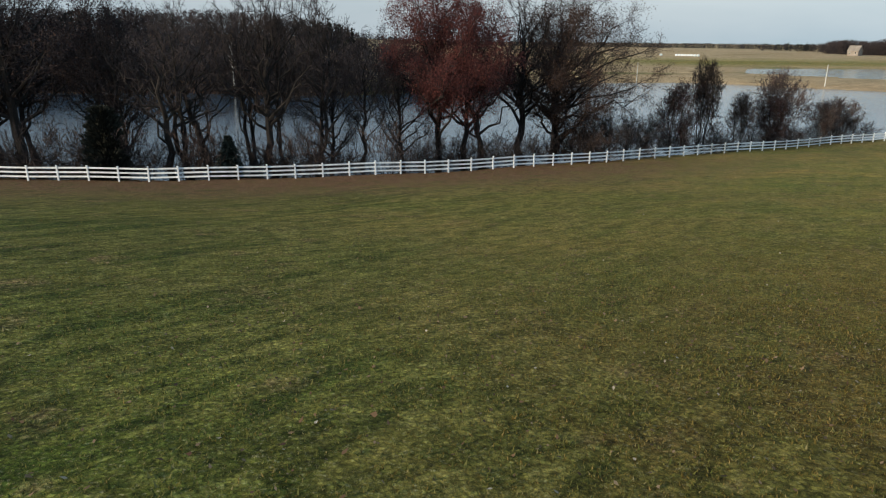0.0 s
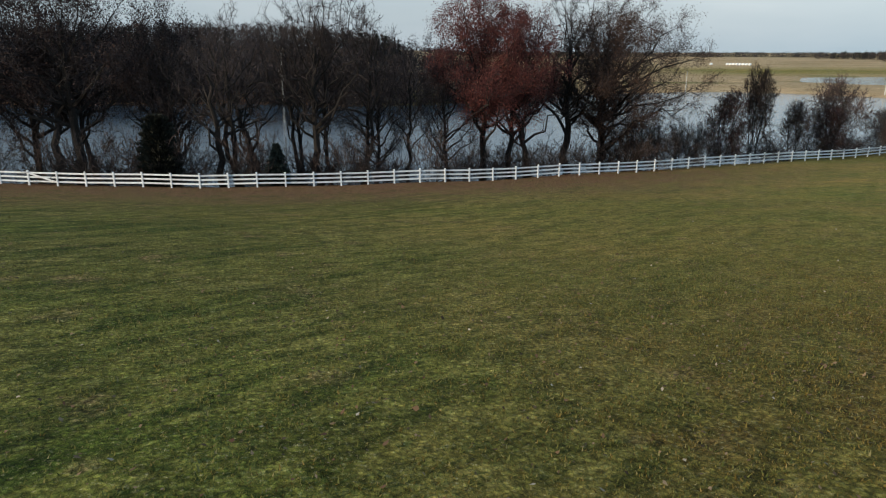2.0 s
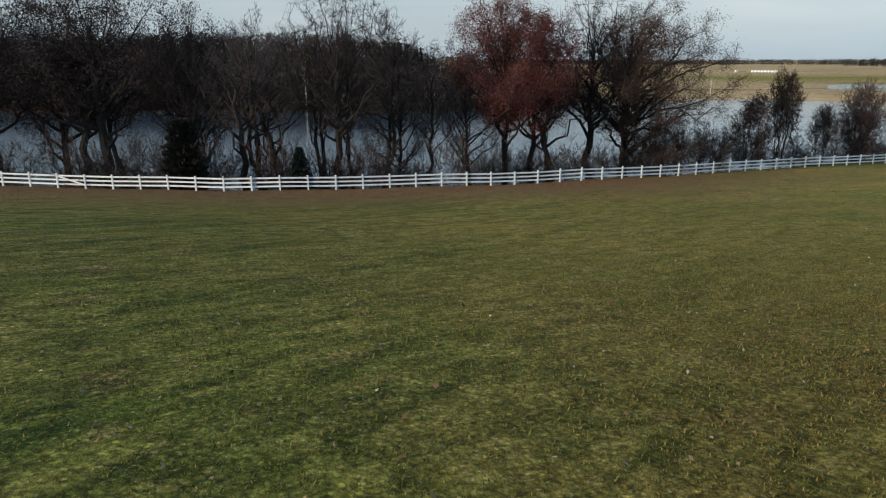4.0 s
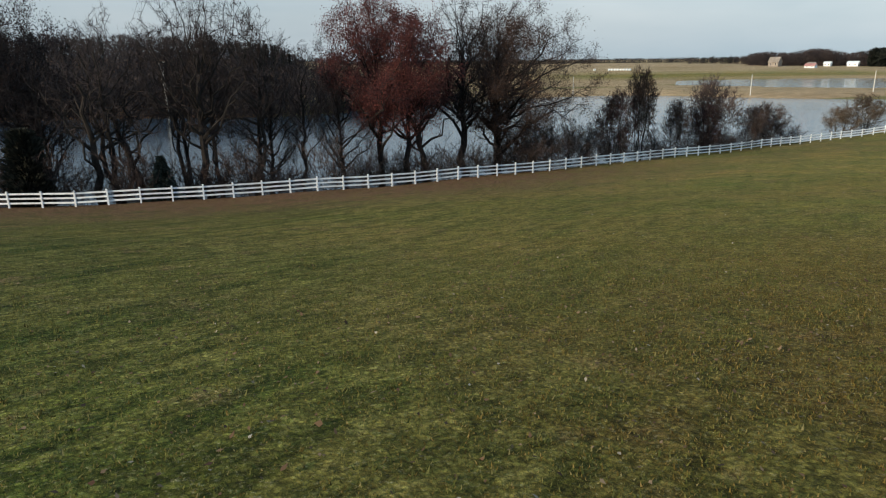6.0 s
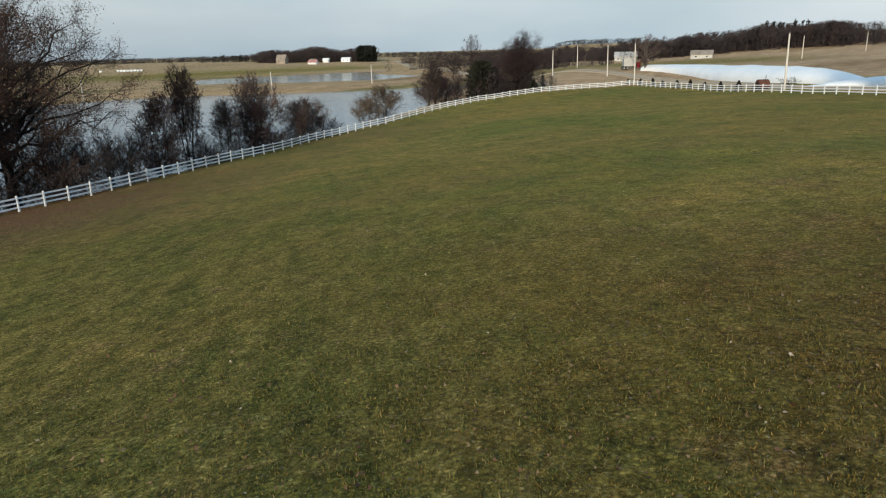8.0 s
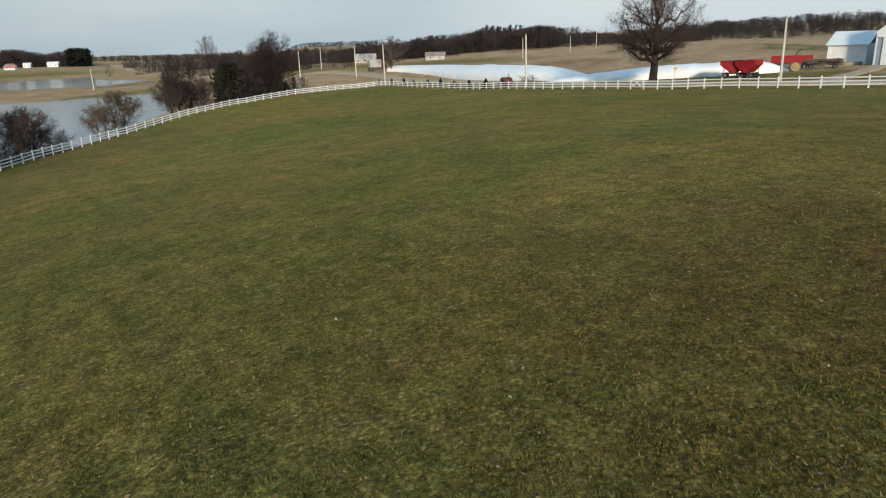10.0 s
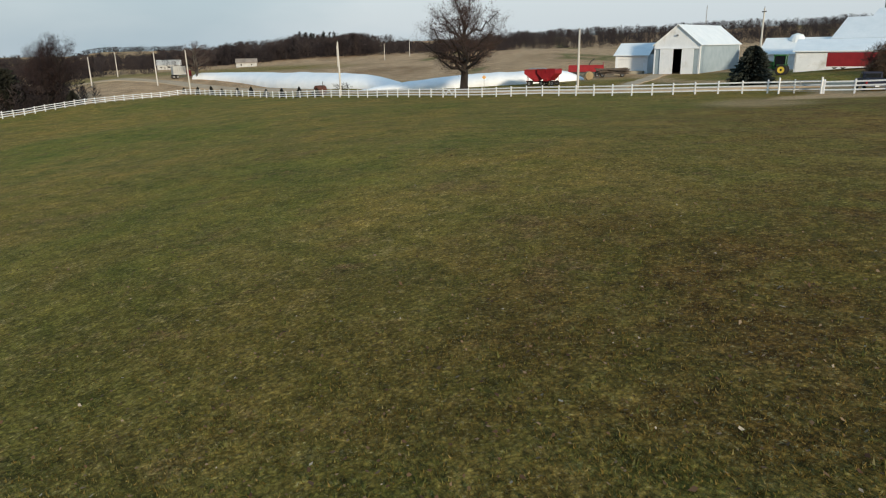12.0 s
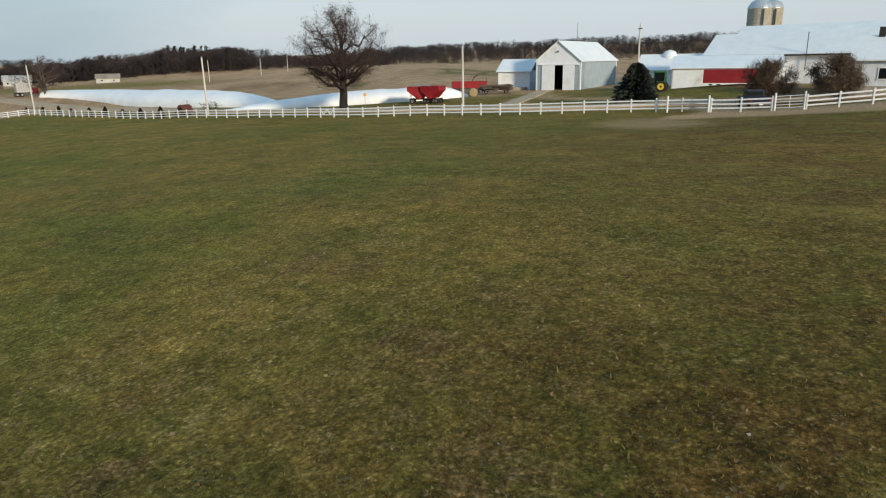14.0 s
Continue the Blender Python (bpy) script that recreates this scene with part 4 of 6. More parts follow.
ROW = "bare trees along the lake shore"
for key, x, y, top, turn, wide, label in [
    ("oak_brown", -56, 62.5, 8.5, 0, 1.25, "dark oak holding withered leaves on the lake bank"),
    ("oak_brown", -45, 62.5, 9.2, 70, 1.25, "dark oak with withered brown leaves behind the fence"),
    ("lean_bare", -36.3, 61.8, 8.5, 200, 1.0, "dark leaning bare tree with crooked trunk behind the fence"),
    ("oak_brown", -34.6, 63.6, 10.5, 30, 1.2, "tall dark oak with withered leaves in its crown"),
    ("maple_bare", -33.9, 66.3, 8.5, 100, 0.9, "bare dark tree on the lake bank"),
    ("slim_bare", -26, 65.4, 6, 10, 1.0, "slim bare tree with many stems of twigs"),
    ("lean_bare", -21.2, 63.8, 6.5, 40, 0.9, "bare tree with a leaning crooked trunk"),
    ("maple_bare", -20, 65.2, 7.5, 160, 0.9, "bare dark tree with a forked crown"),
    ("lean_bare", -17.6, 65.3, 5.5, 290, 0.9, "bent bare tree leaning over the water"),
    ("oak_bare", -12.2, 64.3, 9, 50, 0.9, "tall bare oak behind the fence"),
    ("slim_bare", -11.6, 67.5, 7.5, 220, 1.0, "slim bare tree on the lake bank"),
    ("maple_bare", -8.5, 66.9, 8.7, 300, 0.8, "bare tree with brown bark and upright limbs"),
    ("oak_sparse", -7.3, 70.6, 6.0, 120, 0.75, "thin tree with a few dry leaves"),
    ("slim_bare", -4.1, 69.8, 6.5, 80, 1.0, "slim bare tree beside the red oak"),
    ("oak_sparse", 0.4, 71.6, 6.5, 250, 0.7, "small bare tree with a forked dark trunk"),
    ("oak_red", 3.9, 70.9, 10.1, 20, 0.95, "tall oak with dark red autumn leaves"),
    ("oak_red", 6.8, 72.6, 8.8, 140, 0.85, "oak with deep red leaves behind the fence"),
    ("lean_bare", 9.3, 73.1, 5.5, 320, 0.8, "leaning dark trunk with bare limbs"),
    ("oak_bare", 13.6, 77, 10.2, 110, 1.1, "tall spreading bare oak by the lake"),
    ("oak_spread", 17.6, 77.6, 9.0, 0, 1.0, "broad low-limbed oak with dry brown leaves at its edge"),
    ("oak_bare", 18.5, 81.5, 8.5, 250, 0.9, "bare oak with a dense crown over the water"),
    ("slim_bare", 9.0, 78, 8.0, 170, 0.9, "bare tree behind the red oak"),
    ("maple_bare", -14.8, 68.5, 7.0, 20, 0.8, "bare tree at the water's edge"),
    ("slim_bare", -29, 67, 7.5, 120, 1.0, "bare tree among the leafy oaks"),
    ("oak_brown", -51, 67, 8.8, 130, 1.1, "dark oak with withered leaves at the water's edge"),
    ("oak_brown", -27.5, 68, 7.6, 310, 0.8, "dark oak with withered leaves over the water"),
    ("oak_brown", -40, 66, 8.5, 200, 0.9, "dark oak with withered leaves near the water"),
]:
    h = (top - lower(x, y) - ground_z(x, y)) / 17.0
    plant(key, x, y, h, label, "tree", turn, wide, ROW)

for x, y, tall, turn in [(20.5, 77.5, 6.5, 10), (22.6, 79.8, 8.0, 80), (24.0, 78.6, 5.5, 150), (25.6, 81.6, 7.0, 220), (27.2, 80.4, 5.0, 290), (28.4, 83.0, 6.8, 30), (29.8, 81.4, 5.2, 100), (31.0, 83.6, 6.0, 190), (23.2, 82.8, 6.2, 260), (35.6, 84.6, 4.6, 320), (41.4, 87.4, 4.4, 55), (47.6, 89.6, 4.2, 140)]:
    plant("slim_bare", x, y, tall / 16, "slender bare sapling in the thicket by the lake", "tree", turn, 0.42, "saplings in the lakeside thicket")

for key, x, y, top, turn, wide, label in [
    ("shrub_red", 33.5, 81.9, 0.6, 0, 1.15, "dark red-brown leafless bush by the fence"),
    ("shrub_tall", 38.1, 84.9, 3.2, 60, 1.25, "tall many-stemmed bare shrub by the fence"),
    ("shrub_tall", 44.6, 87.6, -0.6, 130, 1.0, "bare grey shrub between fence and lake"),
    ("shrub", 52.5, 93.2, 2.4, 200, 1.35, "broad tall bare willow bush by the lake"),
    ("shrub_red", 50.5, 90.3, -1.2, 20, 0.9, "low dark bush at the water's edge"),
    ("shrub", 59.5, 93.5, -1.5, 270, 1.0, "bare grey shrub behind the fence"),
    ("shrub", 64.5, 97.7, -1.2, 310, 1.25, "round bare shrub beside the open water"),
    ("shrub_tan", 83.3, 105.6, -2.4, 45, 1.1, "pale bare shrub by the lake"),
    ("shrub_tan", 91, 109.6, -0.3, 95, 1.6, "broad tan bare bush on the bank"),
    ("shrub", 112.6, 117.7, -0.4, 15, 1.1, "bare shrub where the lake ends"),
    ("shrub_red", 122, 122, 0.6, 165, 1.2, "dark bush on the dry bank"),
    ("shrub", 131.4, 126, 1.5, 220, 1.3, "bare bush on the dry bank beyond the fence"),
]:
    h = (top - lower(x, y) - ground_z(x, y)) / 6.0
    plant(key, x, y, h, label, "bush", turn, wide, "bare bushes along the fence", "bush")



# ---- woods and hedges ----
def woods(name, xy, heights, rng, label, materials=("far_twig", "far_brown"), slivers=60, crown=0.36, thick=0.02, kind="stuff", low=0.1, pointed=False):
    """Many small bare trees: a thin trunk and a domed crown of fine twigs that fan up and out; pointed: tapering evergreens."""
    xy = np.asarray(xy)
    base = np.column_stack([xy, land(xy[:, 0], xy[:, 1]) - 0.3])
    n = len(base)
    h = np.asarray(heights)[:, None]
    verts, faces = [], []
    # trunks: three-sided
    rad = 0.012 * h
    for k in range(3):
        a = 2 * np.pi * k / 3
        verts.append(base + np.column_stack([rad * math.cos(a), rad * math.sin(a), 0 * h]))
    verts.append(base + np.column_stack([0 * h, 0 * h, 0.75 * h]))
    idx = np.arange(n)
    for k in range(3):
        faces.append(np.stack([idx + k * n, idx + ((k + 1) % 3) * n, idx + 3 * n], 1))
    at = 4 * n
    c = np.repeat(base, slivers, axis=0)
    hh = np.repeat(h, slivers, axis=0)
    wide = np.repeat(crown * rng.uniform(0.75, 1.2, (n, 1)), slivers, axis=0)
    m = len(c)
    ang = rng.uniform(0, 2 * np.pi, (m, 1))
    f = rng.uniform(low, 0.97, (m, 1))
    dome = (1 - f) ** 0.8 if pointed else np.sqrt(np.clip(1 - ((f - 0.5) / 0.5) ** 2, 0, 1)) ** 0.8
    r0 = wide * hh * dome * np.sqrt(rng.uniform(0, 1, (m, 1)))
    tip = c + np.column_stack([r0 * np.cos(ang), r0 * np.sin(ang), f * hh])
    rise = -0.2 if pointed else 0.9
    out = np.column_stack([np.cos(ang), np.sin(ang), np.full((m, 1), rise)]) + rng.normal(0, 0.35, (m, 3))
    out /= np.linalg.norm(out, axis=1)[:, None]
    side = np.cross(out, rng.normal(0, 1, (m, 3)))
    side /= np.linalg.norm(side, axis=1)[:, None] + 1e-9
    length = (0.1 if pointed else 0.17) * hh * rng.uniform(0.5, 1.4, (m, 1))
    width = thick * hh * rng.uniform(0.6, 1.4, (m, 1))
    start = tip - out * length
    verts += [start - side * width, start + side * width, tip]
    j = np.arange(m)
    faces.append(np.stack([at + j, at + m + j, at + 2 * m + j], 1))
    me = mesh_of(name, np.concatenate(verts), np.concatenate(faces))
    for key in materials:
        me.materials.append(M[key])
    pick = np.r_[np.zeros(3 * n, int), np.repeat(rng.integers(0, len(materials), n), slivers)]
    me.polygons.foreach_set("material_index", pick.astype(np.int32))
    return tagged(part(name, me, None), label, "woods", kind=kind)


rng = np.random.default_rng(77)


# undergrowth on the far shore
x = rng.uniform(-330, 45, 1700)
y = far_shore(x) + rng.uniform(-2.0, 5, len(x))
woods("undergrowth", np.column_stack([x, y]), rng.uniform(2.0, 4.5, len(x)), rng, "low dark brush along the far lake shore", ("far_dark", "far_twig"), 34, 0.6, 0.03, low=0.0)

# wooded hill over the lake, lower and thinner towards the open fields
x = rng.uniform(-330, 42, 3300)
y = far_shore(x) + 1 + 150 * rng.uniform(0, 1, len(x)) ** 1.5
keep = rng.uniform(0, 1, len(x)) < 1.0 - 0.75 * step(-20, 40, x)
x, y = x[keep], y[keep]
woods("woodland", np.column_stack([x, y]), rng.uniform(7.5, 12.0, len(x)) * (1 - 0.4 * step(-50, 25, x)), rng, "bare grey-brown woodland covering the hill across the lake", ("far_twig", "far_twig", "far_brown"), 70, 0.36, 0.015)
x = np.r_[rng.uniform(-46, -18, 34), rng.uniform(-150, -60, 16)]
y = far_shore(x) + rng.uniform(60, 110, len(x))
woods("conifers", np.column_stack([x, y]), rng.uniform(9, 12.5, len(x)), rng, "dark conifers on the wooded hilltop", ("far_pine",), 150, 0.22, 0.03, pointed=True)


def along(line, n, spread):
    p = np.array(line, float)
    d = np.r_[0, np.cumsum(np.hypot(*np.diff(p, axis=0).T))]
    t = rng.uniform(0, d[-1], n)
    q = np.stack([np.interp(t, d, p[:, 0]), np.interp(t, d, p[:, 1])], 1)
    return q + rng.normal(0, 1, (n, 2)) * np.asarray(spread)


RIDGE = [(300, 420), (385, 330), (450, 230), (505, 165), (560, 110), (650, 60), (715, 10), (712, -100), (705, -190), (690, -320), (620, -430)]


def hillside(line, n, depth, spread=10):
    """Points on the near slope under a ridge line, within depth metres of it."""
    q = along(line, n, (spread, spread))
    back = rng.uniform(0, 1, (n, 1)) * depth
    return q - q / np.linalg.norm(q, axis=1)[:, None] * back


def lumpy(q, low, high):
    """Tree heights that swell and sink from stand to stand."""
    f = 0.5 + 0.25 * np.sin(q[:, 0] * 0.06 + q[:, 1] * 0.05) + 0.25 * np.sin(q[:, 1] * 0.17 - q[:, 0] * 0.03)
    return (low + (high - low) * np.clip(f + rng.normal(0, 0.13, len(q)), 0, 1.2))


q = hillside(RIDGE, 3000, 110)
q = q[np.degrees(np.arctan2(q[:, 0], q[:, 1])) > 49]
q = q[np.hypot(q[:, 0] - 10, q[:, 1] - 14) > 450]
woods("woodland", q, lumpy(q, 7, 11.5) * (0.72 + 0.28 * step(80, 130, q[:, 1])) * (1 - 0.1 * step(170, 240, q[:, 1])), rng, "bare brown woods along the eastern ridge", ("far_twig", "far_dark", "far_twig", "far_brown"), 90, 0.42, 0.013, low=0.0)
q = hillside([(600, 90), (650, 60), (715, 10), (712, -100), (705, -190), (690, -320)], 1600, 150, 14)
woods("woodland", q, lumpy(q, 6, 9.5), rng, "smooth dark band of bare woods on the long ridge", ("far_twig", "far_dark"), 80, 0.45, 0.014, low=0.0)
q = hillside([(430, 235), (470, 195), (510, 155), (535, 135)], 900, 100)
q = q[np.hypot(q[:, 0] - 10, q[:, 1] - 14) > 450]
woods("woodland", q, lumpy(q, 11, 15), rng, "tall dark woods covering the round hill", ("far_twig", "far_dark", "far_brown"), 100, 0.36, 0.011)
q = along([(490, 172), (520, 148)], 14, (9, 9))
woods("conifers", q, rng.uniform(12, 15, len(q)), rng, "dark pines on the crest of the round hill", ("far_pine",), 130, 0.24, 0.03, pointed=True)
q = along([(330, 330), (385, 262), (420, 215), (440, 175), (500, 125)], 760, (16, 14))
q = q[np.hypot(q[:, 0] - 10, q[:, 1] - 14) > 440]
woods("woodland", q, lumpy(q, 8, 13), rng, "bare trees round the far houses", ("far_twig", "far_dark", "far_brown"), 90, 0.4, 0.012)
q = along([(286, 246), (300, 224), (314, 202)], 150, (13, 13))
woods("woodland", q, lumpy(q, 6, 11), rng, "dark tangled copse beside the far road", ("far_dark", "far_twig", "far_brown"), 110, 0.42, 0.013, low=0.0)
q = along([(395, 240), (425, 200), (448, 165)], 200, (12, 10))
woods("woodland", q, lumpy(q, 8, 13), rng, "dark bare trees behind the far houses", ("far_dark", "far_twig"), 110, 0.42, 0.013, low=0.0)
b = np.radians(rng.uniform(-2, 62, 2600))
r = rng.uniform(850, 960, len(b))
woods("treeline", np.column_stack([r * np.sin(b), r * np.cos(b)]), rng.uniform(5, 7, len(b)), rng, "thin dark tree line on the horizon", ("far_pine", "far_twig", "far_dark"), 18, 0.6, 0.06, low=0.0)
b = np.radians(np.r_[rng.uniform(32.0, 41, 420), rng.normal(36, 1.6, 160)])
r = rng.uniform(710, 770, len(b))
woods("woodland", np.column_stack([r * np.sin(b), r * np.cos(b)]), (9 + 2 * np.sin(b * 90 + 1) + rng.uniform(0, 6, len(b)) * step(31.5, 34, np.degrees(b))), rng, "dark trees behind a distant farm", ("far_brown", "far_twig", "far_twig"), 80, 0.5, 0.018, low=0.0)
b = np.radians(27.5 + 6 * rng.uniform(0, 1, 110) ** 0.7)
r = rng.uniform(760, 800, len(b))
woods("conifers", np.column_stack([r * np.sin(b), r * np.cos(b)]), rng.uniform(5, 7, len(b)) + 0.7 * (np.degrees(b) - 27.5) * rng.uniform(0.3, 1, len(b)), rng, "straggling dark pines west of the distant farm", ("far_pine", "far_dark", "far_twig"), 60, 0.36, 0.03, low=0.0)
b = np.radians(rng.uniform(39.7, 41.0, 34))
r = rng.uniform(690, 720, len(b))
woods("conifers", np.column_stack([r * np.sin(b), r * np.cos(b)]), rng.uniform(13, 17, len(b)), rng, "dark conifer clump at the distant farm", ("far_pine",), 110, 0.3, 0.04, low=0.0)
b = np.radians(rng.uniform(43, 62, 260))
r = rng.uniform(610, 650, len(b))
woods("treeline", np.column_stack([r * np.sin(b), r * np.cos(b)]), rng.uniform(4, 7.5, len(b)), rng, "bare trees along a distant lane", ("far_twig", "far_dark"), 60, 0.5, 0.02, low=0.0)

tree_kind("yard_ash", 19, wood="bark_grey", twig="twig_brown", height=14.4, radius=7.4, trunk_r=0.6, clear=0.14, limbs=30, counts=(10, 8, 5), droop=0.6, forks=2)

# hedge where the lake ends
q = along([(120, 111), (134, 113), (150, 122), (166, 142)], 190, (3.0, 3.5))
woods("hedgerow", q, rng.uniform(2.8, 6.4, len(q)), rng, "dense dark hedge of bare trees at the lake's end", ("far_twig", "far_dark", "far_brown"), 150, 0.36, 0.014)
for xx, yy, top, turn, wide in [(136.9, 109, 10.4, 20, 0.85), (144, 116, 9.4, 120, 0.7), (116, 119, 3.4, 220, 0.62), (122, 127, 1.2, 300, 0.62), (130, 112, 3.6, 90, 0.65), (141, 113.5, 8.2, 160, 0.7), (133.5, 109.5, 6.0, 250, 0.65), (149, 121, 8.6, 200, 0.7)]:
    plant("oak_brown" if wide > 0.6 else "oak_bare", xx, yy, (top - lower(xx, yy) - ground_z(xx, yy)) / 17, "dark tree rising out of the hedge", "tree", turn, wide, "trees in the hedge")
for xx, yy, top, turn, wide in [(150, 152, 6.5, 0, 0.45), (226, 213, 9, 70, 0.6), (254, 226, 17.7, 140, 0.9), (190, 190, 7, 200, 0.5)]:
    plant("oak_sparse", xx, yy, (top - lower(xx, yy) - ground_z(xx, yy)) / 17, "bare tree with a few brown leaves beside the road", "tree", turn, wide, "roadside trees")

plant("yard_ash", 199.5, 109.3, 10.2 / 14.4, "bare round-headed tree beside the road bend", "tree", 30, 0.72, "roadside trees")

# undergrowth on the bank behind the fence
tree_kind("brush_low", 61, twig="twig", height=4, trunk_r=0.03, limbs=6, spread=0.8, counts=(5, 4), depth=2, stems=7, lean=0.6, bare=0.15)
tree_kind("brush_tan", 67, twig="twig_brown", height=4, trunk_r=0.03, limbs=6, spread=0.7, counts=(5, 4), depth=2, stems=7, lean=0.5, bare=0.15)
for k in range(100):
    # thickest under the trees of the row
    t = (k + rng.uniform(0, 1)) / 100
    xx = -60 + 132 * t if k % 3 else -58 + 90 * rng.uniform()
    yy = float(np.interp(xx, [p[0] for p in LAKE_LINE], [p[1] for p in LAKE_LINE])) + rng.uniform(2.5, 8.0)
    plant("brush_low" if rng.uniform() < 0.6 else "brush_tan", xx, yy, rng.uniform(0.7, 1.35) * (1.1 if xx < 30 else 0.7), "tangled leafless brush on the lake bank", "bush", rng.uniform(0, 360), rng.uniform(0.9, 1.5), "brush along the lake bank", "bush")


def conifer(name, x, y, height, radius, label, mat, seed, tiers=26, per=26, columnar=False, group="", power=0.85):
    """A trunk with drooping boughs of small needle sprays."""
    rg = np.random.default_rng(seed)
    root = thing(name, pose(x, y, ground_z(x, y)), label, "tree", group)
    bm = bmesh.new()
    tube(bm, [(0, 0, -0.3), (0, 0, height * 0.5), (0, 0, height * 0.97)], [radius * 0.08 + 0.03, radius * 0.05 + 0.02, 0.012], 7)
    part("trunk", bm, "bark", root)
    n = tiers * per * 4
    f = rg.uniform(0.03, 1, n)
    r = radius * ((1 - f) ** (0.2 if columnar else power)) * rg.uniform(0.15, 1.0, n) ** 0.5 * (1 + 0.16 * np.sin(f * 60))
    a = rg.uniform(0, 2 * np.pi, n)
    r = r * (1 + 0.14 * np.sin(3 * a + 9 * f + seed) + 0.1 * np.sin(7 * a - 17 * f))
    c = np.column_stack([r * np.cos(a), r * np.sin(a), f * height - 0.1 * r])
    out = np.column_stack([np.cos(a), np.sin(a), rg.normal(0.9 if columnar else -0.15, 0.3, n)])
    out /= np.linalg.norm(out, axis=1)[:, None]
    side = np.cross(out, rg.normal(0, 1, (n, 3)))
    side /= np.linalg.norm(side, axis=1)[:, None]
    s = (0.11 * radius + 0.06 * height / 4 + 0.03) * rg.uniform(0.6, 1.4, (n, 1)) * (0.62 if columnar else 1.0)
    v = np.stack([c - out * s, c + side * s * 0.4, c + out * s * 1.2, c - side * s * 0.4], 1).reshape(-1, 3)
    part("foliage", mesh_of("foliage", v, np.arange(4 * n).reshape(-1, 4), mat), None, root)
    return root


conifer("cedar_tree", -25.6, 60.2, 6.3, 1.65, "dark columnar cedar close behind the fence", "cedar", 5, tiers=52, per=40, columnar=True)
conifer("spruce_sapling", -15.6, 62.2, 4.2, 1.5, "small dark spruce under the bare trees", "needle", 6)
conifer("spruce_tree", 93.7, -14.2, 4.6, 2.3, "dusty green spruce beside the farm drive", "needle", 7, tiers=60, per=44, power=0.52)
conifer("cedar_tree", 124, 111.9, 8.6, 3.5, "dark round cedar by the lake's end", "cedar", 8, tiers=44, per=34, columnar=True)
conifer("cedar_tree", 135.5, 105.6, 2.9, 1.8, "small dark cedar on the dry bank", "cedar", 9)
for k, (xx, yy) in enumerate([(160.4, 94.2), (155.7, 88.4), (151.5, 83.2), (148.5, 79.4), (144.0, 73.9), (140.4, 69.4), (136.4, 64.7), (132.6, 60.1), (128.6, 55.3), (124.9, 50.8)]):
    conifer("arborvitae", xx, yy, 1.45 + 0.2 * ((k * 7) % 3), 0.75, "small dark arborvitae planted between fence and road", "cedar", 20 + k, tiers=14, per=18, group="young evergreens along the fence")

# birch over the water
root = thing("birch_tree", pose(-46.4, 195.8, ground_z(-46.4, 195.8)), "white-stemmed birch standing on the far lake shore", "tree")
wood_b, twig_b, _ = grow(np.random.default_rng(9), 15, 0.34, limbs=9, lean=0.03, spread=0.4, counts=(5, 4), depth=2, bare=0.35, up=0.6, wander=0.05, reach=0.7)
part("trunk", tubes_mesh(wood_b, "birch", "trunk"), None, root)
part("crown", tubes_mesh(twig_b, "twig_brown", "crown"), None, root)

# great oak in the yard
tree_kind("yard_oak", 14, wood="bark", twig="twig", leaves="leaf_rust", per=3, size=0.085, puff=0.3, height=14.4, radius=7.4, trunk_r=0.7, clear=0.2, limbs=28, counts=(9, 7, 4), droop=0.5, flat=0.24, crook=0.03)
plant("yard_oak", 117.8, 23.5, 1.0, "great bare oak with rusty leaves on its low limbs", "tree", 40, 1.0)


# ---- poles, wires and sign ----
def pole(x, y, height, lean=0.0, arm=False, label="pale weathered wooden utility pole beside the road"):
    root = thing("utility_pole", pose(x, y, ground_z(x, y), 0, lean, 0), label, "pole", "utility poles")
    bm = bmesh.new()
    tube(bm, [(0, 0, -0.5), (0, 0, height * 0.5), (0, 0, height)], [0.19, 0.16, 0.12], 8)
    part("shaft", bm, "wood_pole", root)
    bm = bmesh.new()
    lathe(bm, [(0.03, height), (0.03, height + 0.1), (0.07, height + 0.12), (0.07, height + 0.2), (0.03, height + 0.24)], 8)
    part("insulator", bm, "steel", root)
    if arm:
        part("crossarm", boxes((-1.0, -0.06, height - 0.6, 1.0, 0.06, height - 0.45)), "plank", root)
    return root


for xx, yy, hh, lean, arm in [(124.3, 46.2, 9.1, -2.5, False), (103.6, 6.2, 8.2, 0, False), (160.5, 92.6, 10.0, -2, False), (181, 112, 8.6, -1, False), (190, 137, 8.4, 0, False), (257, 170, 9.0, 0, False),
                              (299, 94, 8.6, 0, False), (382, 90, 8.6, 0, False), (424, 83, 9.5, 0, False), (205, 178, 7.6, 0, False), (124.1, -24.5, 10.1, 0, True)]:
    pole(xx, yy, hh, lean, arm)
for xx, yy in [(90, 262), (150, 238), (192, 228)]:
    pole(xx, yy, 7.4, 0, False, "thin pale pole standing in the flooded field")

root = thing("warning_sign", pose(123.5, 20.6, ground_z(123.5, 20.6), 0, 0, 100), "orange diamond road sign on a thin post", "sign")
part("post", boxes((-0.04, -0.03, -0.3, 0.04, 0.03, 2.1)), "steel", root)
bm = bmesh.new()
prism(bm, [(0, 1.5), (0.36, 1.86), (0, 2.22), (-0.36, 1.86)], -0.06, -0.04)
part("panel", bm, "sign_yellow", root)


# ---- farm buildings ----
def frame_of(x, y, heading, z=None):
    """A building's frame: x along its front towards heading (degrees from +x), y to its back."""
    return pose(x, y, ground_z(x, y) if z is None else z, 0, 0, heading)


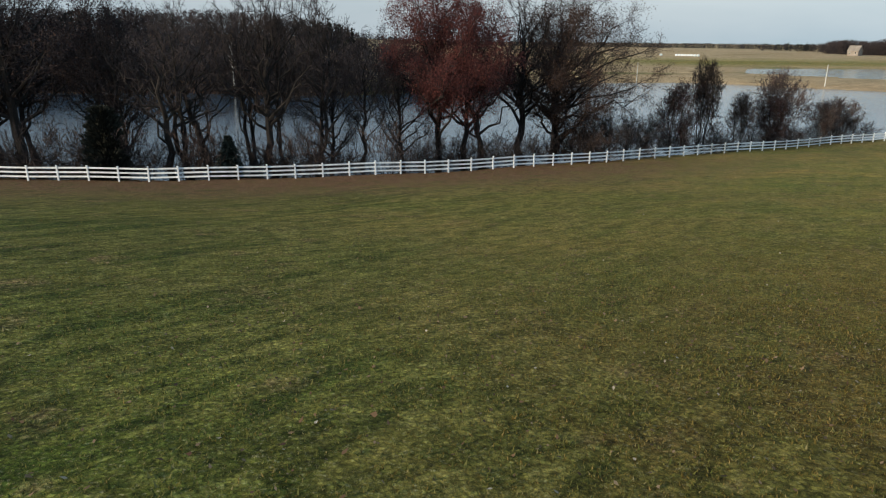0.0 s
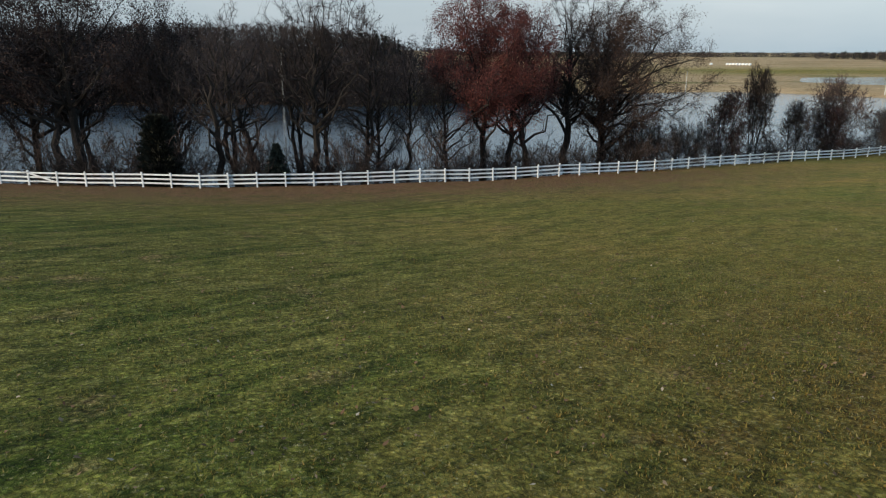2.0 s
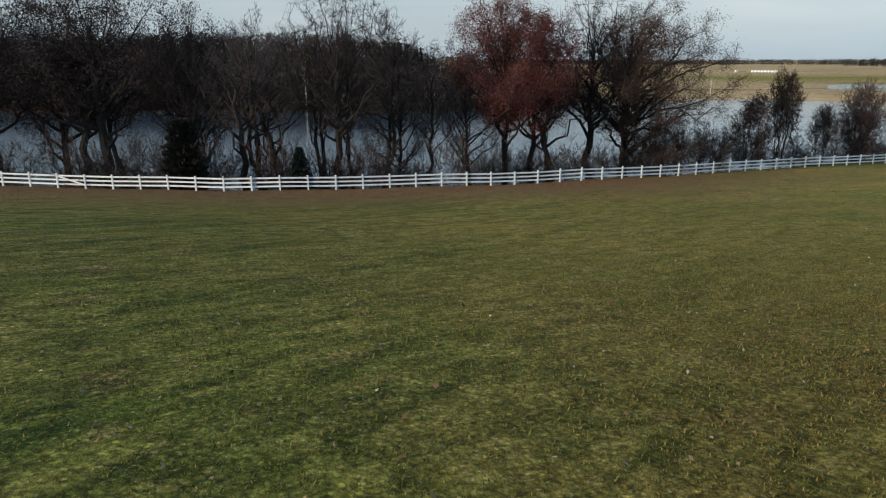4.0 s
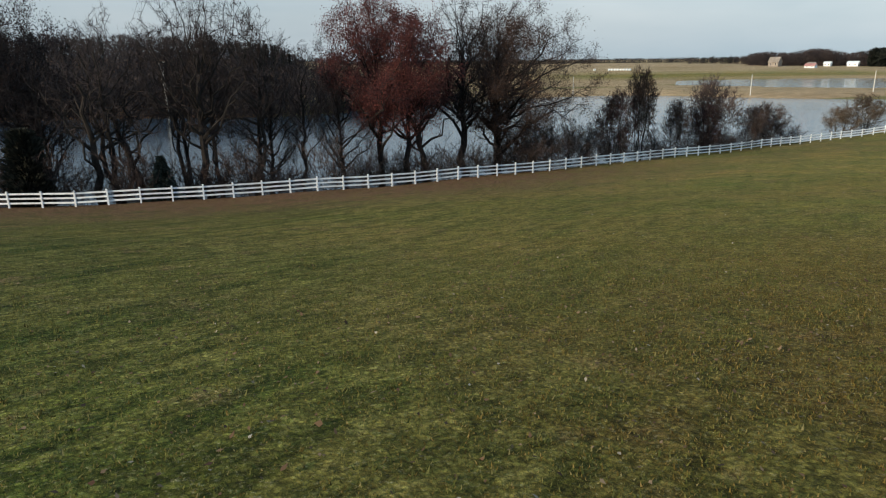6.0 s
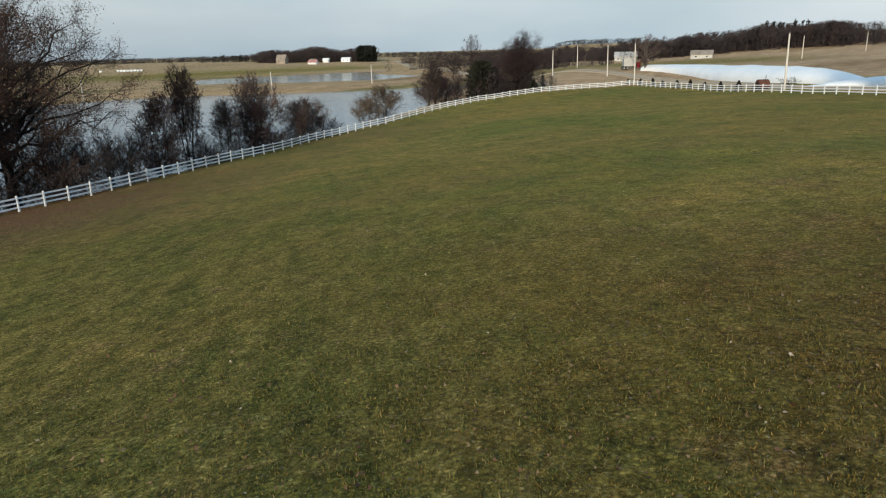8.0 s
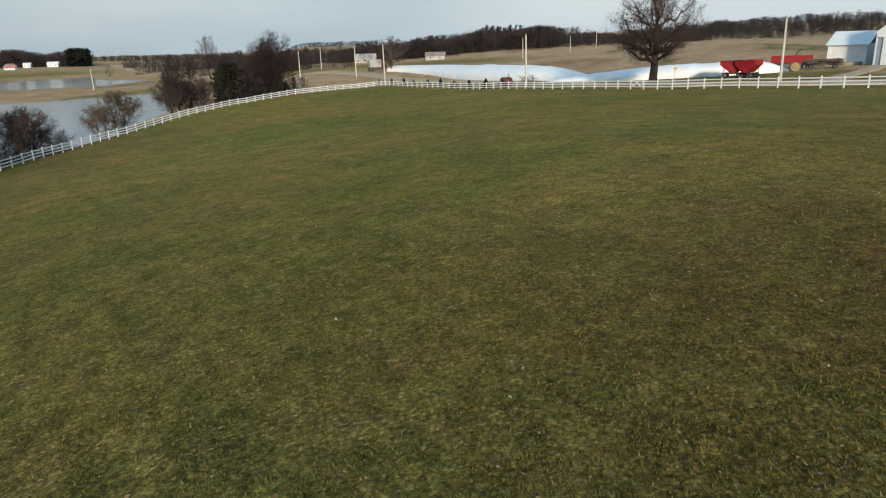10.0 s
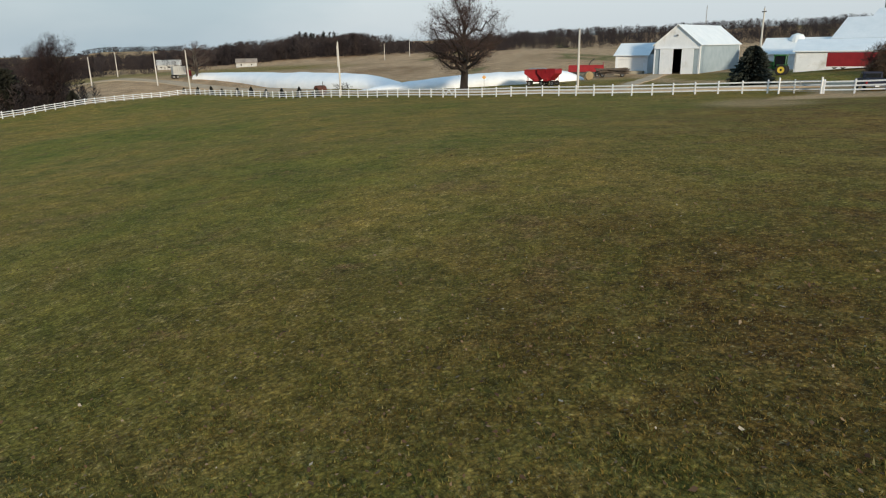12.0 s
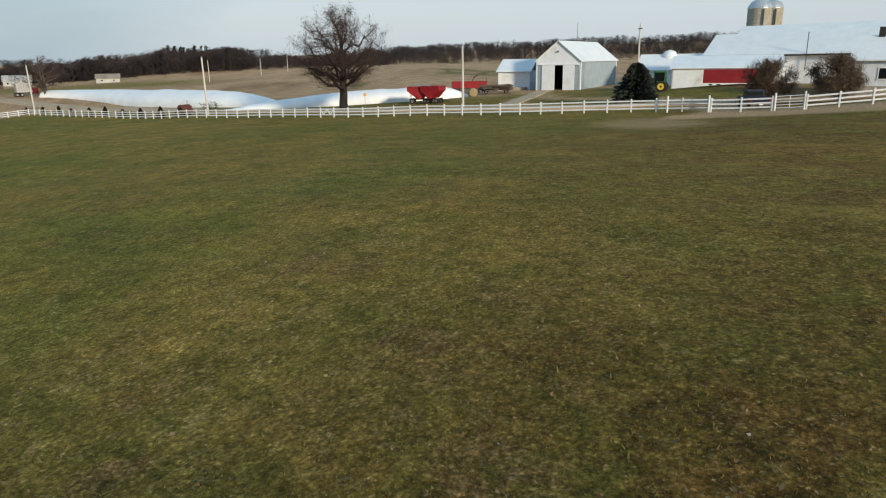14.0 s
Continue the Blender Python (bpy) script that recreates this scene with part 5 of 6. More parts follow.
def gable_roof(bm, w0, w1, d0, d1, eave, ridge, over=0.3, thick=0.12, across=True):
    """Two slopes; across: the ridge runs along x, else along y."""
    if across:
        mid = (d0 + d1) / 2
        run = [((d0 - over), eave - over * (ridge - eave) / (mid - d0)), (mid, ridge), (d1 + over, eave - over * (ridge - eave) / (mid - d0))]
        outline = run + [(y, z + thick) for y, z in run[::-1]]
        a = [bm.verts.new((w0 - over, y, z)) for y, z in outline]
        b = [bm.verts.new((w1 + over, y, z)) for y, z in outline]
    else:
        mid = (w0 + w1) / 2
        run = [((w0 - over), eave - over * (ridge - eave) / (mid - w0)), (mid, ridge), (w1 + over, eave - over * (ridge - eave) / (mid - w0))]
        outline = run + [(x, z + thick) for x, z in run[::-1]]
        a = [bm.verts.new((x, d0 - over, z)) for x, z in outline]
        b = [bm.verts.new((x, d1 + over, z)) for x, z in outline]
    for k in range(len(a)):
        j = (k + 1) % len(a)
        bm.faces.new((a[j], a[k], b[k], b[j]))
    for ring in (a, b[::-1]):
        bm.faces.new((ring[0], ring[1], ring[4], ring[5]))
        bm.faces.new((ring[1], ring[2], ring[3], ring[4]))
    bmesh.ops.recalc_face_normals(bm, faces=bm.faces)
    return bm


def gable_wall(bm, w0, w1, y, eave, ridge, t=0.2, low=-0.8):
    """A gable end that faces -y."""
    return prism(bm, [(w0, low), (w1, low), (w1, eave), ((w0 + w1) / 2, ridge), (w0, eave)], y, y + t)


def window(parent, x0, z0, x1, z1, y, name="window", glass="glass"):
    w = part(name, boxes((x0, y - 0.05, z0, x0 + 0.09, y + 0.03, z1), (x1 - 0.09, y - 0.05, z0, x1, y + 0.03, z1), (x0, y - 0.05, z1 - 0.09, x1, y + 0.03, z1), (x0 - 0.05, y - 0.08, z0 - 0.04, x1 + 0.05, y + 0.03, z0 + 0.05)), "trim_white", parent)
    part("pane", boxes((x0 + 0.09, y - 0.02, z0 + 0.05, x1 - 0.09, y + 0.01, z1 - 0.09)), glass, w)
    return w


# tall white machine shed: its gable end looks at the pasture
shed = thing("machine_shed", frame_of(138.9, -10.3, 236.0, -2.3), "white metal machine shed with blue-grey side and open door", "shed")
W_, D_, E_, R_ = 8.6, 21.0, 5.1, 8.5
part("gable_wall", gable_wall(bmesh.new(), 0, W_, 0.0, E_, R_, 0.2, 4.3), "white_metal", shed)
for x0 in (0.0, W_ - 0.25):
    part("wall", boxes((x0, 0, -0.6, x0 + 0.25, 0.2, 4.3)), "white_metal", shed)
part("wall", gable_wall(bmesh.new(), 0, W_, D_ - 0.2, E_, R_), "white_metal", shed)
part("side_wall", boxes((W_ - 0.2, 0.2, -0.6, W_, D_ - 0.2, E_)), "blue_metal", shed, "blue-grey metal siding")
part("side_wall", boxes((0, 0.2, -0.6, 0.2, D_ - 0.2, E_)), "blue_metal", shed)
part("roof", gable_roof(bmesh.new(), 0, W_, 0, D_, E_, R_, 0.3, 0.12, False), "white_roof", shed)
part("corner_trim", boxes((W_ - 0.06, -0.06, -0.5, W_ + 0.06, 0.25, E_)), "trim_white", shed)
part("corner_trim", boxes((W_ - 0.06, D_ - 0.25, -0.5, W_ + 0.06, D_ + 0.06, E_)), "trim_white", shed)
part("door_panel", boxes((0.25, 0.04, -0.4, 1.25, 0.12, 4.3)), "blue_metal", shed, "blue-grey fixed panel")
part("door_panel", boxes((W_ - 1.35, 0.04, -0.4, W_ - 0.25, 0.12, 4.3)), "blue_metal", shed, "blue-grey fixed panel")
part("sliding_door", boxes((1.2, -0.12, -0.35, 3.7, -0.04, 4.35)), "white_metal", shed)
part("sliding_door", boxes((5.3, -0.12, -0.35, 7.5, -0.04, 4.35)), "white_metal", shed)
part("door_track", boxes((0.4, -0.2, 4.35, W_ - 0.4, -0.02, 4.5)), "white_metal", shed)
part("lamp", boxes((W_ / 2 - 0.15, -0.3, 6.6, W_ / 2 + 0.15, 0.0, 6.85)), "steel", shed)
# near-black sheet across the inside, added to shade the open doorway
part("inner_wall", boxes((0.25, 6.0, -0.6, W_ - 0.25, 6.1, 5.2)), "dark_inside", shed)
part("apron", boxes((0.0, -2.2, -0.75, W_, 0.0, -0.35)), "concrete", shed, "concrete apron before the door")

lean = thing("garage", frame_of(146.2, -4.2, 244.0, -1.5), "low white garage with wide overhead door", "garage")
part("front_wall", boxes((0, 0, -1.6, 0.5, 0.2, 2.5), (5.6, 0, -1.6, 6.4, 0.2, 2.5), (0.5, 0, 2.2, 5.6, 0.2, 2.5)), "white_metal", lean)
part("overhead_door", boxes(*[(0.5, 0.08, -0.5 + 0.54 * k, 5.6, 0.16, 0.02 + 0.54 * k) for k in range(5)]), "trim_white", lean)
part("wall", boxes((0, 0.2, -1.6, 0.2, 8, 2.5), (6.2, 0.2, -1.6, 6.4, 8, 2.5), (0.2, 7.8, -1.6, 6.2, 8, 2.5)), "white_metal", lean)
part("step", boxes((0.3, -1.2, -1.6, 5.9, 0.0, -0.5)), "concrete", lean, "concrete sill before the door")
part("roof", gable_roof(bmesh.new(), 0, 6.4, 0, 8, 2.5, 4.6, 0.35, 0.12, True), "white_roof", lean)

# long low barn
barn = thing("low_barn", frame_of(113.6, -26.2, 245.0, -0.9), "long low whitewashed barn with a pale metal roof", "barn")
L_ = 15.0
part("front_wall", boxes((0, 0, -1.6, L_, 0.25, 2.4)), "white_wash", barn)
part("back_wall", boxes((0, 11.75, -1.6, L_, 12, 2.4)), "white_wash", barn)
for x0 in (0.0, L_ - 0.2):
    bm = bmesh.new()
    v = [(0, -1.6), (12, -1.6), (12, 2.4), (6, 3.9), (0, 2.4)]
    a = [bm.verts.new((x0, yy, zz)) for yy, zz in v]
    c = [bm.verts.new((x0 + 0.2, yy, zz)) for yy, zz in v]
    bm.faces.new(a)
    bm.faces.new(c[::-1])
    for k in range(5):
        bm.faces.new((a[(k + 1) % 5], a[k], c[k], c[(k + 1) % 5]))
    bmesh.ops.recalc_face_normals(bm, faces=bm.faces)
    part("end_wall", bm, "white_wash", barn)
part("roof", gable_roof(bmesh.new(), 0, L_, 0, 12, 2.4, 4.0, 0.35, 0.14, True), "white_roof", barn)
for x0 in (8.0, 12.0):
    window(barn, x0, 0.9, x0 + 1.1, 2.0, -0.01)

# great dairy barn
big = thing("dairy_barn", frame_of(122.75, -35.2, 226.0, -1.2), "great white dairy barn with a long pale roof", "barn")
L_ = 47.8
part("front_wall", boxes((0, 0, -1.8, L_, 0.3, 4.6)), "white_wash", big)
part("back_wall", boxes((0, 9.7, -1.8, L_, 10, 4.6)), "white_wash", big)
for x0 in (0.0, L_ - 0.2):
    bm = bmesh.new()
    v = [(0, -1.8), (10, -1.8), (10, 4.6), (5, 7.6), (0, 4.6)]
    a = [bm.verts.new((x0, yy, zz)) for yy, zz in v]
    c = [bm.verts.new((x0 + 0.2, yy, zz)) for yy, zz in v]
    bm.faces.new(a)
    bm.faces.new(c[::-1])
    for k in range(5):
        bm.faces.new((a[(k + 1) % 5], a[k], c[k], c[(k + 1) % 5]))
    bmesh.ops.recalc_face_normals(bm, faces=bm.faces)
    part("end_wall", bm, "white_wash", big)
part("roof", gable_roof(bmesh.new(), 0, L_, 0, 10, 4.6, 7.65, 0.4, 0.16, True), "white_roof", big)
part("gutter", boxes((-0.3, -0.66, 4.2, L_ + 0.3, -0.46, 4.44)), "dark_steel", big)
for x0 in (6.0, 11.0, 16.0, 21.0, 26.0, 31.0):
    window(big, x0, 1.4, x0 + 1.0, 2.7, -0.01)
part("downpipe", boxes((24.0, -0.3, 0, 24.25, -0.05, 4.4)), "dark_steel", big)
part("vent_pipe", boxes((15.0, -0.4, 2, 15.12, -0.28, 7.6)), "steel", big)

# hay barn standing close behind it
hay = thing("hay_barn", frame_of(131.4, -43.5, 226.0, -1.2), "tall pale hay barn behind the dairy barn", "barn")
part("wall", boxes((0, 0, -1.8, 46, 0.3, 6.2), (0, 11.7, -1.8, 46, 12, 6.2), (0, 0.3, -1.8, 0.3, 11.7, 6.2), (45.7, 0.3, -1.8, 46, 11.7, 6.2)), "white_wash", hay)
part("roof", gable_roof(bmesh.new(), 0, 46, 0, 12, 6.2, 9.3, 0.4, 0.16, True), "white_roof", hay)
for x0 in (0.0, 45.7):
    bm = bmesh.new()
    a = [bm.verts.new((x0, yy, zz)) for yy, zz in ((0, 6.2), (12, 6.2), (6, 9.25))]
    c = [bm.verts.new((x0 + 0.3, yy, zz)) for yy, zz in ((0, 6.2), (12, 6.2), (6, 9.25))]
    bm.faces.new(a)
    bm.faces.new(c[::-1])
    for k in range(3):
        bm.faces.new((a[(k + 1) % 3], a[k], c[k], c[(k + 1) % 3]))
    bmesh.ops.recalc_face_normals(bm, faces=bm.faces)
    part("gable", bm, "white_wash", hay)

# milk house at the end of the barn
house = thing("farmhouse", frame_of(81.6, -33.2, 230.0, ground_z(81.6, -33.2) + 0.9), "white farm building with dark window and pale roof", "house")
part("wall", boxes((0, 0, -1.9, 9, 0.2, 3.0), (0, 0.2, -1.9, 0.2, 7, 3.0), (8.8, 0.2, -1.9, 9, 7, 3.0), (0.2, 6.8, -1.9, 8.8, 7, 3.0)), "white_wash", house)
part("roof", gable_roof(bmesh.new(), 0, 9, 0, 7, 3.0, 5.2, 0.4, 0.14, True), "white_roof", house)
part("chimney", boxes((1.6, 3.2, 4.4, 2.2, 3.8, 6.2)), "dark_steel", house)
window(house, 2.3, 0.9, 3.2, 2.1, -0.01)
window(house, 5.5, 0.9, 6.4, 2.1, -0.01)
part("plinth", boxes((-0.05, -0.06, -1.9, 9.05, 0.0, 0.2)), "concrete", house)

# silo
def build_silo(x, y, r, rim, label):
    silo = thing("silo", pose(x, y, ground_z(x, y)), label, "silo", "stave silos")
    top = rim - ground_z(x, y)
    part("stave_wall", lathe(bmesh.new(), [(r, -0.5), (r, top)], 32), "concrete", silo)
    part("dome", lathe(bmesh.new(), [(r + 0.08, top - 0.05), (r + 0.08, top + 0.1), (r * 0.96, top + 0.26 * r), (r * 0.76, top + 0.55 * r), (r * 0.42, top + 0.74 * r), (0.12, top + 0.8 * r)], 32), "dome", silo, "galvanised metal dome")
    for k in range(12):
        z = top - 0.5 - 0.75 * k
        part("hoop", lathe(bmesh.new(), [(r + 0.01, z), (r + 0.04, z + 0.01), (r + 0.04, z + 0.05), (r + 0.01, z + 0.06)], 32), "steel", silo)
    part("chute", boxes((-r - 0.5, -0.4, 0, -r + 0.05, 0.4, top - 0.2)), "concrete", silo)


build_silo(144.1, -54.3, 2.15, 11.8, "tall stave silo with a shiny metal dome")
build_silo(149.3, -59.4, 2.1, 12.1, "second stave silo with a metal dome behind the barn")

# older sheds behind the spruce and tractor
back = thing("long_shed", frame_of(141, -30, 238.0), "long white shed with pale roof behind the yard", "shed")
part("wall", boxes((0, 0, -0.8, 24, 0.2, 3.0), (0, 0.2, -0.8, 0.2, 9, 3.0), (23.8, 0.2, -0.8, 24, 9, 3.0), (0.2, 8.8, -0.8, 23.8, 9, 3.0)), "white_wash", back)
part("roof", gable_roof(bmesh.new(), 0, 24, 0, 9, 3.0, 5.6, 0.4, 0.14, True), "white_roof", back)
bm = lathe(bmesh.new(), [(1.5, 4.6), (1.5, 5.4), (1.0, 6.2), (0.1, 6.5)], 16, "z", (5.0, 4.5, 0))
part("vent_dome", bm, "white_roof", back)


# ---- vehicles and machines ----
def wheel(parent, x, y, z, r, w, rim="steel", rim_r=0.55):
    """A wheel whose axle runs along y."""
    bm = bmesh.new()
    lathe(bm, [(r * rim_r, -w / 2), (r * 0.93, -w / 2), (r, -w * 0.32), (r, w * 0.32), (r * 0.93, w / 2), (r * rim_r, w / 2)], 20, "y", (x, y, z))
    t = part("wheel", bm, "rubber", parent)
    bm = bmesh.new()
    lathe(bm, [(r * rim_r * 0.98, -w * 0.3), (r * rim_r * 0.96, -w * 0.56), (r * 0.2, -w * 0.52), (r * 0.2, w * 0.52), (r * rim_r * 0.96, w * 0.56), (r * rim_r * 0.98, w * 0.3)], 16, "y", (x, y, z))
    part("rim", bm, rim, t)
    return t


# pickup, seen from its tail
truck = thing("pickup_truck", pose(75.3, -19.6, ground_z(75.3, -19.6), 0, 0, -14), "dark blue pickup truck parked behind the gate", "truck")
bm = prism(bmesh.new(), [(-2.7, 0.55), (2.65, 0.55), (2.7, 0.75), (2.65, 1.05), (1.2, 1.12), (1.15, 1.14), (-0.55, 1.14), (-0.6, 1.16), (-2.72, 1.16), (-2.75, 0.7)], -0.95, 0.95)
bmesh.ops.bevel(bm, geom=list(bm.edges), offset=0.05, segments=2, affect="EDGES")
part("body", bm, "truck_blue", truck)
bm = prism(bmesh.new(), [(-0.6, 1.12), (1.2, 1.12), (0.55, 1.74), (-0.45, 1.76)], -0.82, 0.82)
bmesh.ops.bevel(bm, geom=list(bm.edges), offset=0.06, segments=2, affect="EDGES")
part("cab", bm, "truck_blue", truck)
part("rear_window", boxes((-0.6, -0.66, 1.22, -0.5, 0.66, 1.6)), "glass", truck)
part("side_window", boxes((-0.35, -0.84, 1.2, 0.5, -0.79, 1.6)), "glass", truck)
part("side_window", boxes((-0.35, 0.79, 1.2, 0.5, 0.84, 1.6)), "glass", truck)
part("tailgate", boxes((-2.79, -0.78, 0.66, -2.73, 0.78, 1.13), bevel=0.02), "truck_blue", truck)
part("bumper", boxes((-2.95, -0.92, 0.45, -2.74, 0.92, 0.62), bevel=0.03), "chrome", truck, "bright metal bumper")
part("number_plate", boxes((-2.97, -0.16, 0.47, -2.95, 0.16, 0.6)), "trim_white", truck)
for yy in (-0.86, 0.86):
    part("tail_lamp", boxes((-2.8, yy - 0.07, 0.75, -2.72, yy + 0.07, 1.1)), "lamp_red", truck)
for xx in (-1.7, 1.75):
    for yy in (-0.84, 0.84):
        wheel(truck, xx, yy, 0.37, 0.37, 0.26)

# tractor
tr = thing("tractor", pose(106.6, -21.6, ground_z(106.6, -21.6), 0, 0, 62) @ Matrix.Scale(0.92, 4), "green tractor with cab and yellow wheel rims", "tractor")
bm = prism(bmesh.new(), [(0.6, 1.0), (2.9, 1.0), (2.95, 1.75), (2.6, 1.95), (0.6, 2.05)], -0.42, 0.42)
bmesh.ops.bevel(bm, geom=list(bm.edges), offset=0.06, segments=2, affect="EDGES")
part("hood", bm, "green_machine", tr)
part("chassis", boxes((-1.2, -0.35, 0.7, 2.7, 0.35, 1.05)), "dark_steel", tr)
cab = part("cab", boxes(*[(xx - 0.05, yy - 0.05, 1.2, xx + 0.05, yy + 0.05, 2.9) for xx in (-1.05, 0.5) for yy in (-0.75, 0.75)], (-1.1, -0.8, 1.0, 0.55, 0.8, 1.3)), "green_machine", tr)
part("cab_glass", boxes((-1.02, -0.74, 1.3, 0.48, 0.74, 2.88)), "glass", cab)
part("cab_roof", boxes((-1.2, -0.9, 2.88, 0.65, 0.9, 3.08), bevel=0.06), "green_machine", tr)
part("exhaust", tube(bmesh.new(), [(1.6, 0.25, 1.9), (1.6, 0.25, 2.9)], 0.05, 8), "dark_steel", tr)
for yy in (-0.95, 0.95):
    part("fender", boxes((-1.25, yy - 0.25, 1.5, 0.1, yy + 0.25, 1.62), bevel=0.04), "green_machine", tr)
    wheel(tr, -0.6, yy, 0.85, 0.85, 0.5, "yellow", 0.6)
    wheel(tr, 2.1, yy * 0.9, 0.6, 0.6, 0.36, "yellow", 0.6)


def grain_wagon(x, y, turn, label, length=4.2, cover=True):
    """A gravity box: upright boards over a floor that slants down to a side chute."""
    root = thing("grain_wagon", pose(x, y, ground_z(x, y), 0, 0, turn), label, "wagon", "red farm wagons")
    h = length / 2
    bm = prism(bmesh.new(), [(-h, 2.0), (-0.25 * h, 0.85), (0.3 * h, 0.85), (h, 2.0), (h, 2.65), (-h, 2.65)], -1.2, 1.2)
    part("hopper", bm, "red_machine", root)
    for xx in (-h, -0.5 * h, 0.0, 0.5 * h, h):
        for yy in (-1.26, 1.2):
            part("rib", boxes((xx - 0.04, yy, 1.95, xx + 0.04, yy + 0.06, 2.68)), "red_machine", root)
    for yy in (-1.28, 1.22):
        part("top_rail", boxes((-h - 0.05, yy, 2.6, h + 0.05, yy + 0.06, 2.72)), "red_machine", root)
    part("chute", boxes((-0.35, -1.55, 0.8, 0.35, -1.2, 1.25)), "red_machine", root)
    part("frame", boxes((-h + 0.2, -0.5, 0.62, h - 0.2, -0.38, 0.8), (-h + 0.2, 0.38, 0.62, h - 0.2, 0.5, 0.8), (-0.7 * h, -0.9, 0.5, -0.7 * h + 0.15, 0.9, 0.64), (0.7 * h - 0.15, -0.9, 0.5, 0.7 * h, 0.9, 0.64)), "dark_steel", root)
    for xx in (-0.8 * h, 0.8 * h):
        for yy in (-0.7, 0.66):
            part("strut", boxes((xx - 0.04, yy, 0.75, xx + 0.04, yy + 0.05, 2.1)), "red_machine", root)
    part("tongue", tube(bmesh.new(), [(h - 0.3, 0, 0.6), (h + 1.4, 0, 0.35)], 0.06, 6), "dark_steel", root)
    part("reflector", boxes((-h - 0.03, -0.9, 2.1, -h - 0.01, -0.55, 2.4)), "trim_white", root)
    if cover:
        part("tarpaulin", prism(bmesh.new(), [(-h + 0.05, 2.66), (h - 0.05, 2.66), (0.6 * h, 2.9), (-0.6 * h, 2.9)], -1.1, 1.1), "steel", root, "grey tarpaulin cover")
    for xx in (-0.62 * h, 0.62 * h):
        for yy in (-0.85, 0.85):
            wheel(root, xx, yy, 0.42, 0.42, 0.26)
    return root


grain_wagon(122.0, 11.6, 262, "red gravity grain wagon with grey cover by the fence", 3.9)
grain_wagon(120.6, 9.6, 240, "open red grain wagon parked beside another one", 3.2, False)

forage = thing("forage_wagon", pose(145, 1.6, ground_z(145, 1.6), 0, 0, 265), "long red forage wagon by the silage heap", "wagon")
part("floor", boxes((-3.4, -1.2, 0.9, 3.4, 1.2, 1.05)), "dark_steel", forage)
for yy in (-1.2, 1.14):
    part("side_panel", boxes((-3.4, yy, 1.05, 3.4, yy + 0.06, 2.3)), "red_machine", forage)
part("end_panel", boxes((3.34, -1.14, 1.05, 3.4, 1.14, 2.9)), "red_machine", forage)
part("end_panel", boxes((-3.4, -1.14, 1.05, -3.34, 1.14, 2.3)), "red_machine", forage)
part("spout", tube(bmesh.new(), [(0.5, 0, 2.2), (0.9, 0, 3.0), (1.6, 0, 3.5)], 0.09, 6), "dark_steel", forage)
for xx in (-2.2, 2.2):
    for yy in (-1.0, 1.0):
        wheel(forage, xx, yy, 0.5, 0.5, 0.3)

# red enclosed trailer before the low barn
rt = thing("box_trailer", pose(102.6, -30.6, ground_z(102.6, -30.6), 0, 0, 244), "long dark red box trailer standing against the barn", "trailer")
part("box", boxes((-3.9, -1.2, 0.3, 3.9, 1.2, 2.1), bevel=0.04), "red_paint", rt)
for yy in (-1.26, 1.2):
    part("skirt_rail", boxes((-3.9, yy, 0.22, 3.9, yy + 0.06, 0.32)), "trim_white", rt)
for yy in (-0.8, 0.65):
    part("landing_leg", boxes((2.6, yy, -0.1, 2.75, yy + 0.15, 0.34)), "steel", rt)
for xx in (-2.9, -1.9):
    for yy in (-0.95, 0.95):
        wheel(rt, xx, yy, 0.3, 0.3, 0.24)

# round bale and stack of old timbers
bale = thing("round_bale", pose(131.7, 2.2, ground_z(131.7, 2.2), 0, 0, 10), "weathered round straw bale near the wagons", "bale")
part("straw_roll", lathe(bmesh.new(), [(0.7, -0.6), (0.76, -0.5), (0.78, 0), (0.76, 0.5), (0.7, 0.6)], 24, "x", (0, 0, 0.76)), "straw", bale)
pile = thing("timber_pile", pose(136.8, -2.6, ground_z(136.8, -2.6), 0, 0, 262), "untidy pile of dark timbers on a hay wagon", "timber")
for k in range(36):
    bm = boxes((-2.6, -0.1, -0.08, 2.6, 0.1, 0.08))
    ob = part("timber", bm, "plank", pile)
    ob.matrix_basis = pose(random.uniform(-0.8, 0.8), random.uniform(-1, 1), 0.75 + 0.11 * (k // 5), random.gauss(0, 5), random.gauss(0, 5), random.gauss(0, 16))
for xx in (-1.8, 1.8):
    for yy in (-0.8, 0.8):
        wheel(pile, xx, yy, 0.4, 0.4, 0.22)

# old rusty implement and dead branches by the pole
imp = thing("old_implement", pose(129.5, 51.5, ground_z(129.5, 51.5), 0, 0, 50), "rusty red old farm implement beside the road", "machine")
part("drum", lathe(bmesh.new(), [(0.7, -1.0), (0.9, -0.9), (0.9, 0.9), (0.7, 1.0)], 16, "y", (0, 0, 1.0)), "rust", imp)
part("frame", boxes((-1.6, -1.0, 0.5, 1.8, -0.88, 0.65), (-1.6, 0.88, 0.5, 1.8, 1.0, 0.65), (-1.6, -1.0, 0.5, -1.45, 1.0, 0.65)), "dark_steel", imp)
part("mast", tube(bmesh.new(), [(-0.6, 0, 0.6), (-0.9, 0, 2.6)], 0.05, 6), "dark_steel", imp)
for yy in (-1.15, 1.15):
    wheel(imp, 0.6, yy, 0.42, 0.42, 0.24)
plant("brush_tan", 131.5, 47.5, 0.5, "heap of dead branches beside the road", "branches", 20, 0.9, "", "branch_heap")

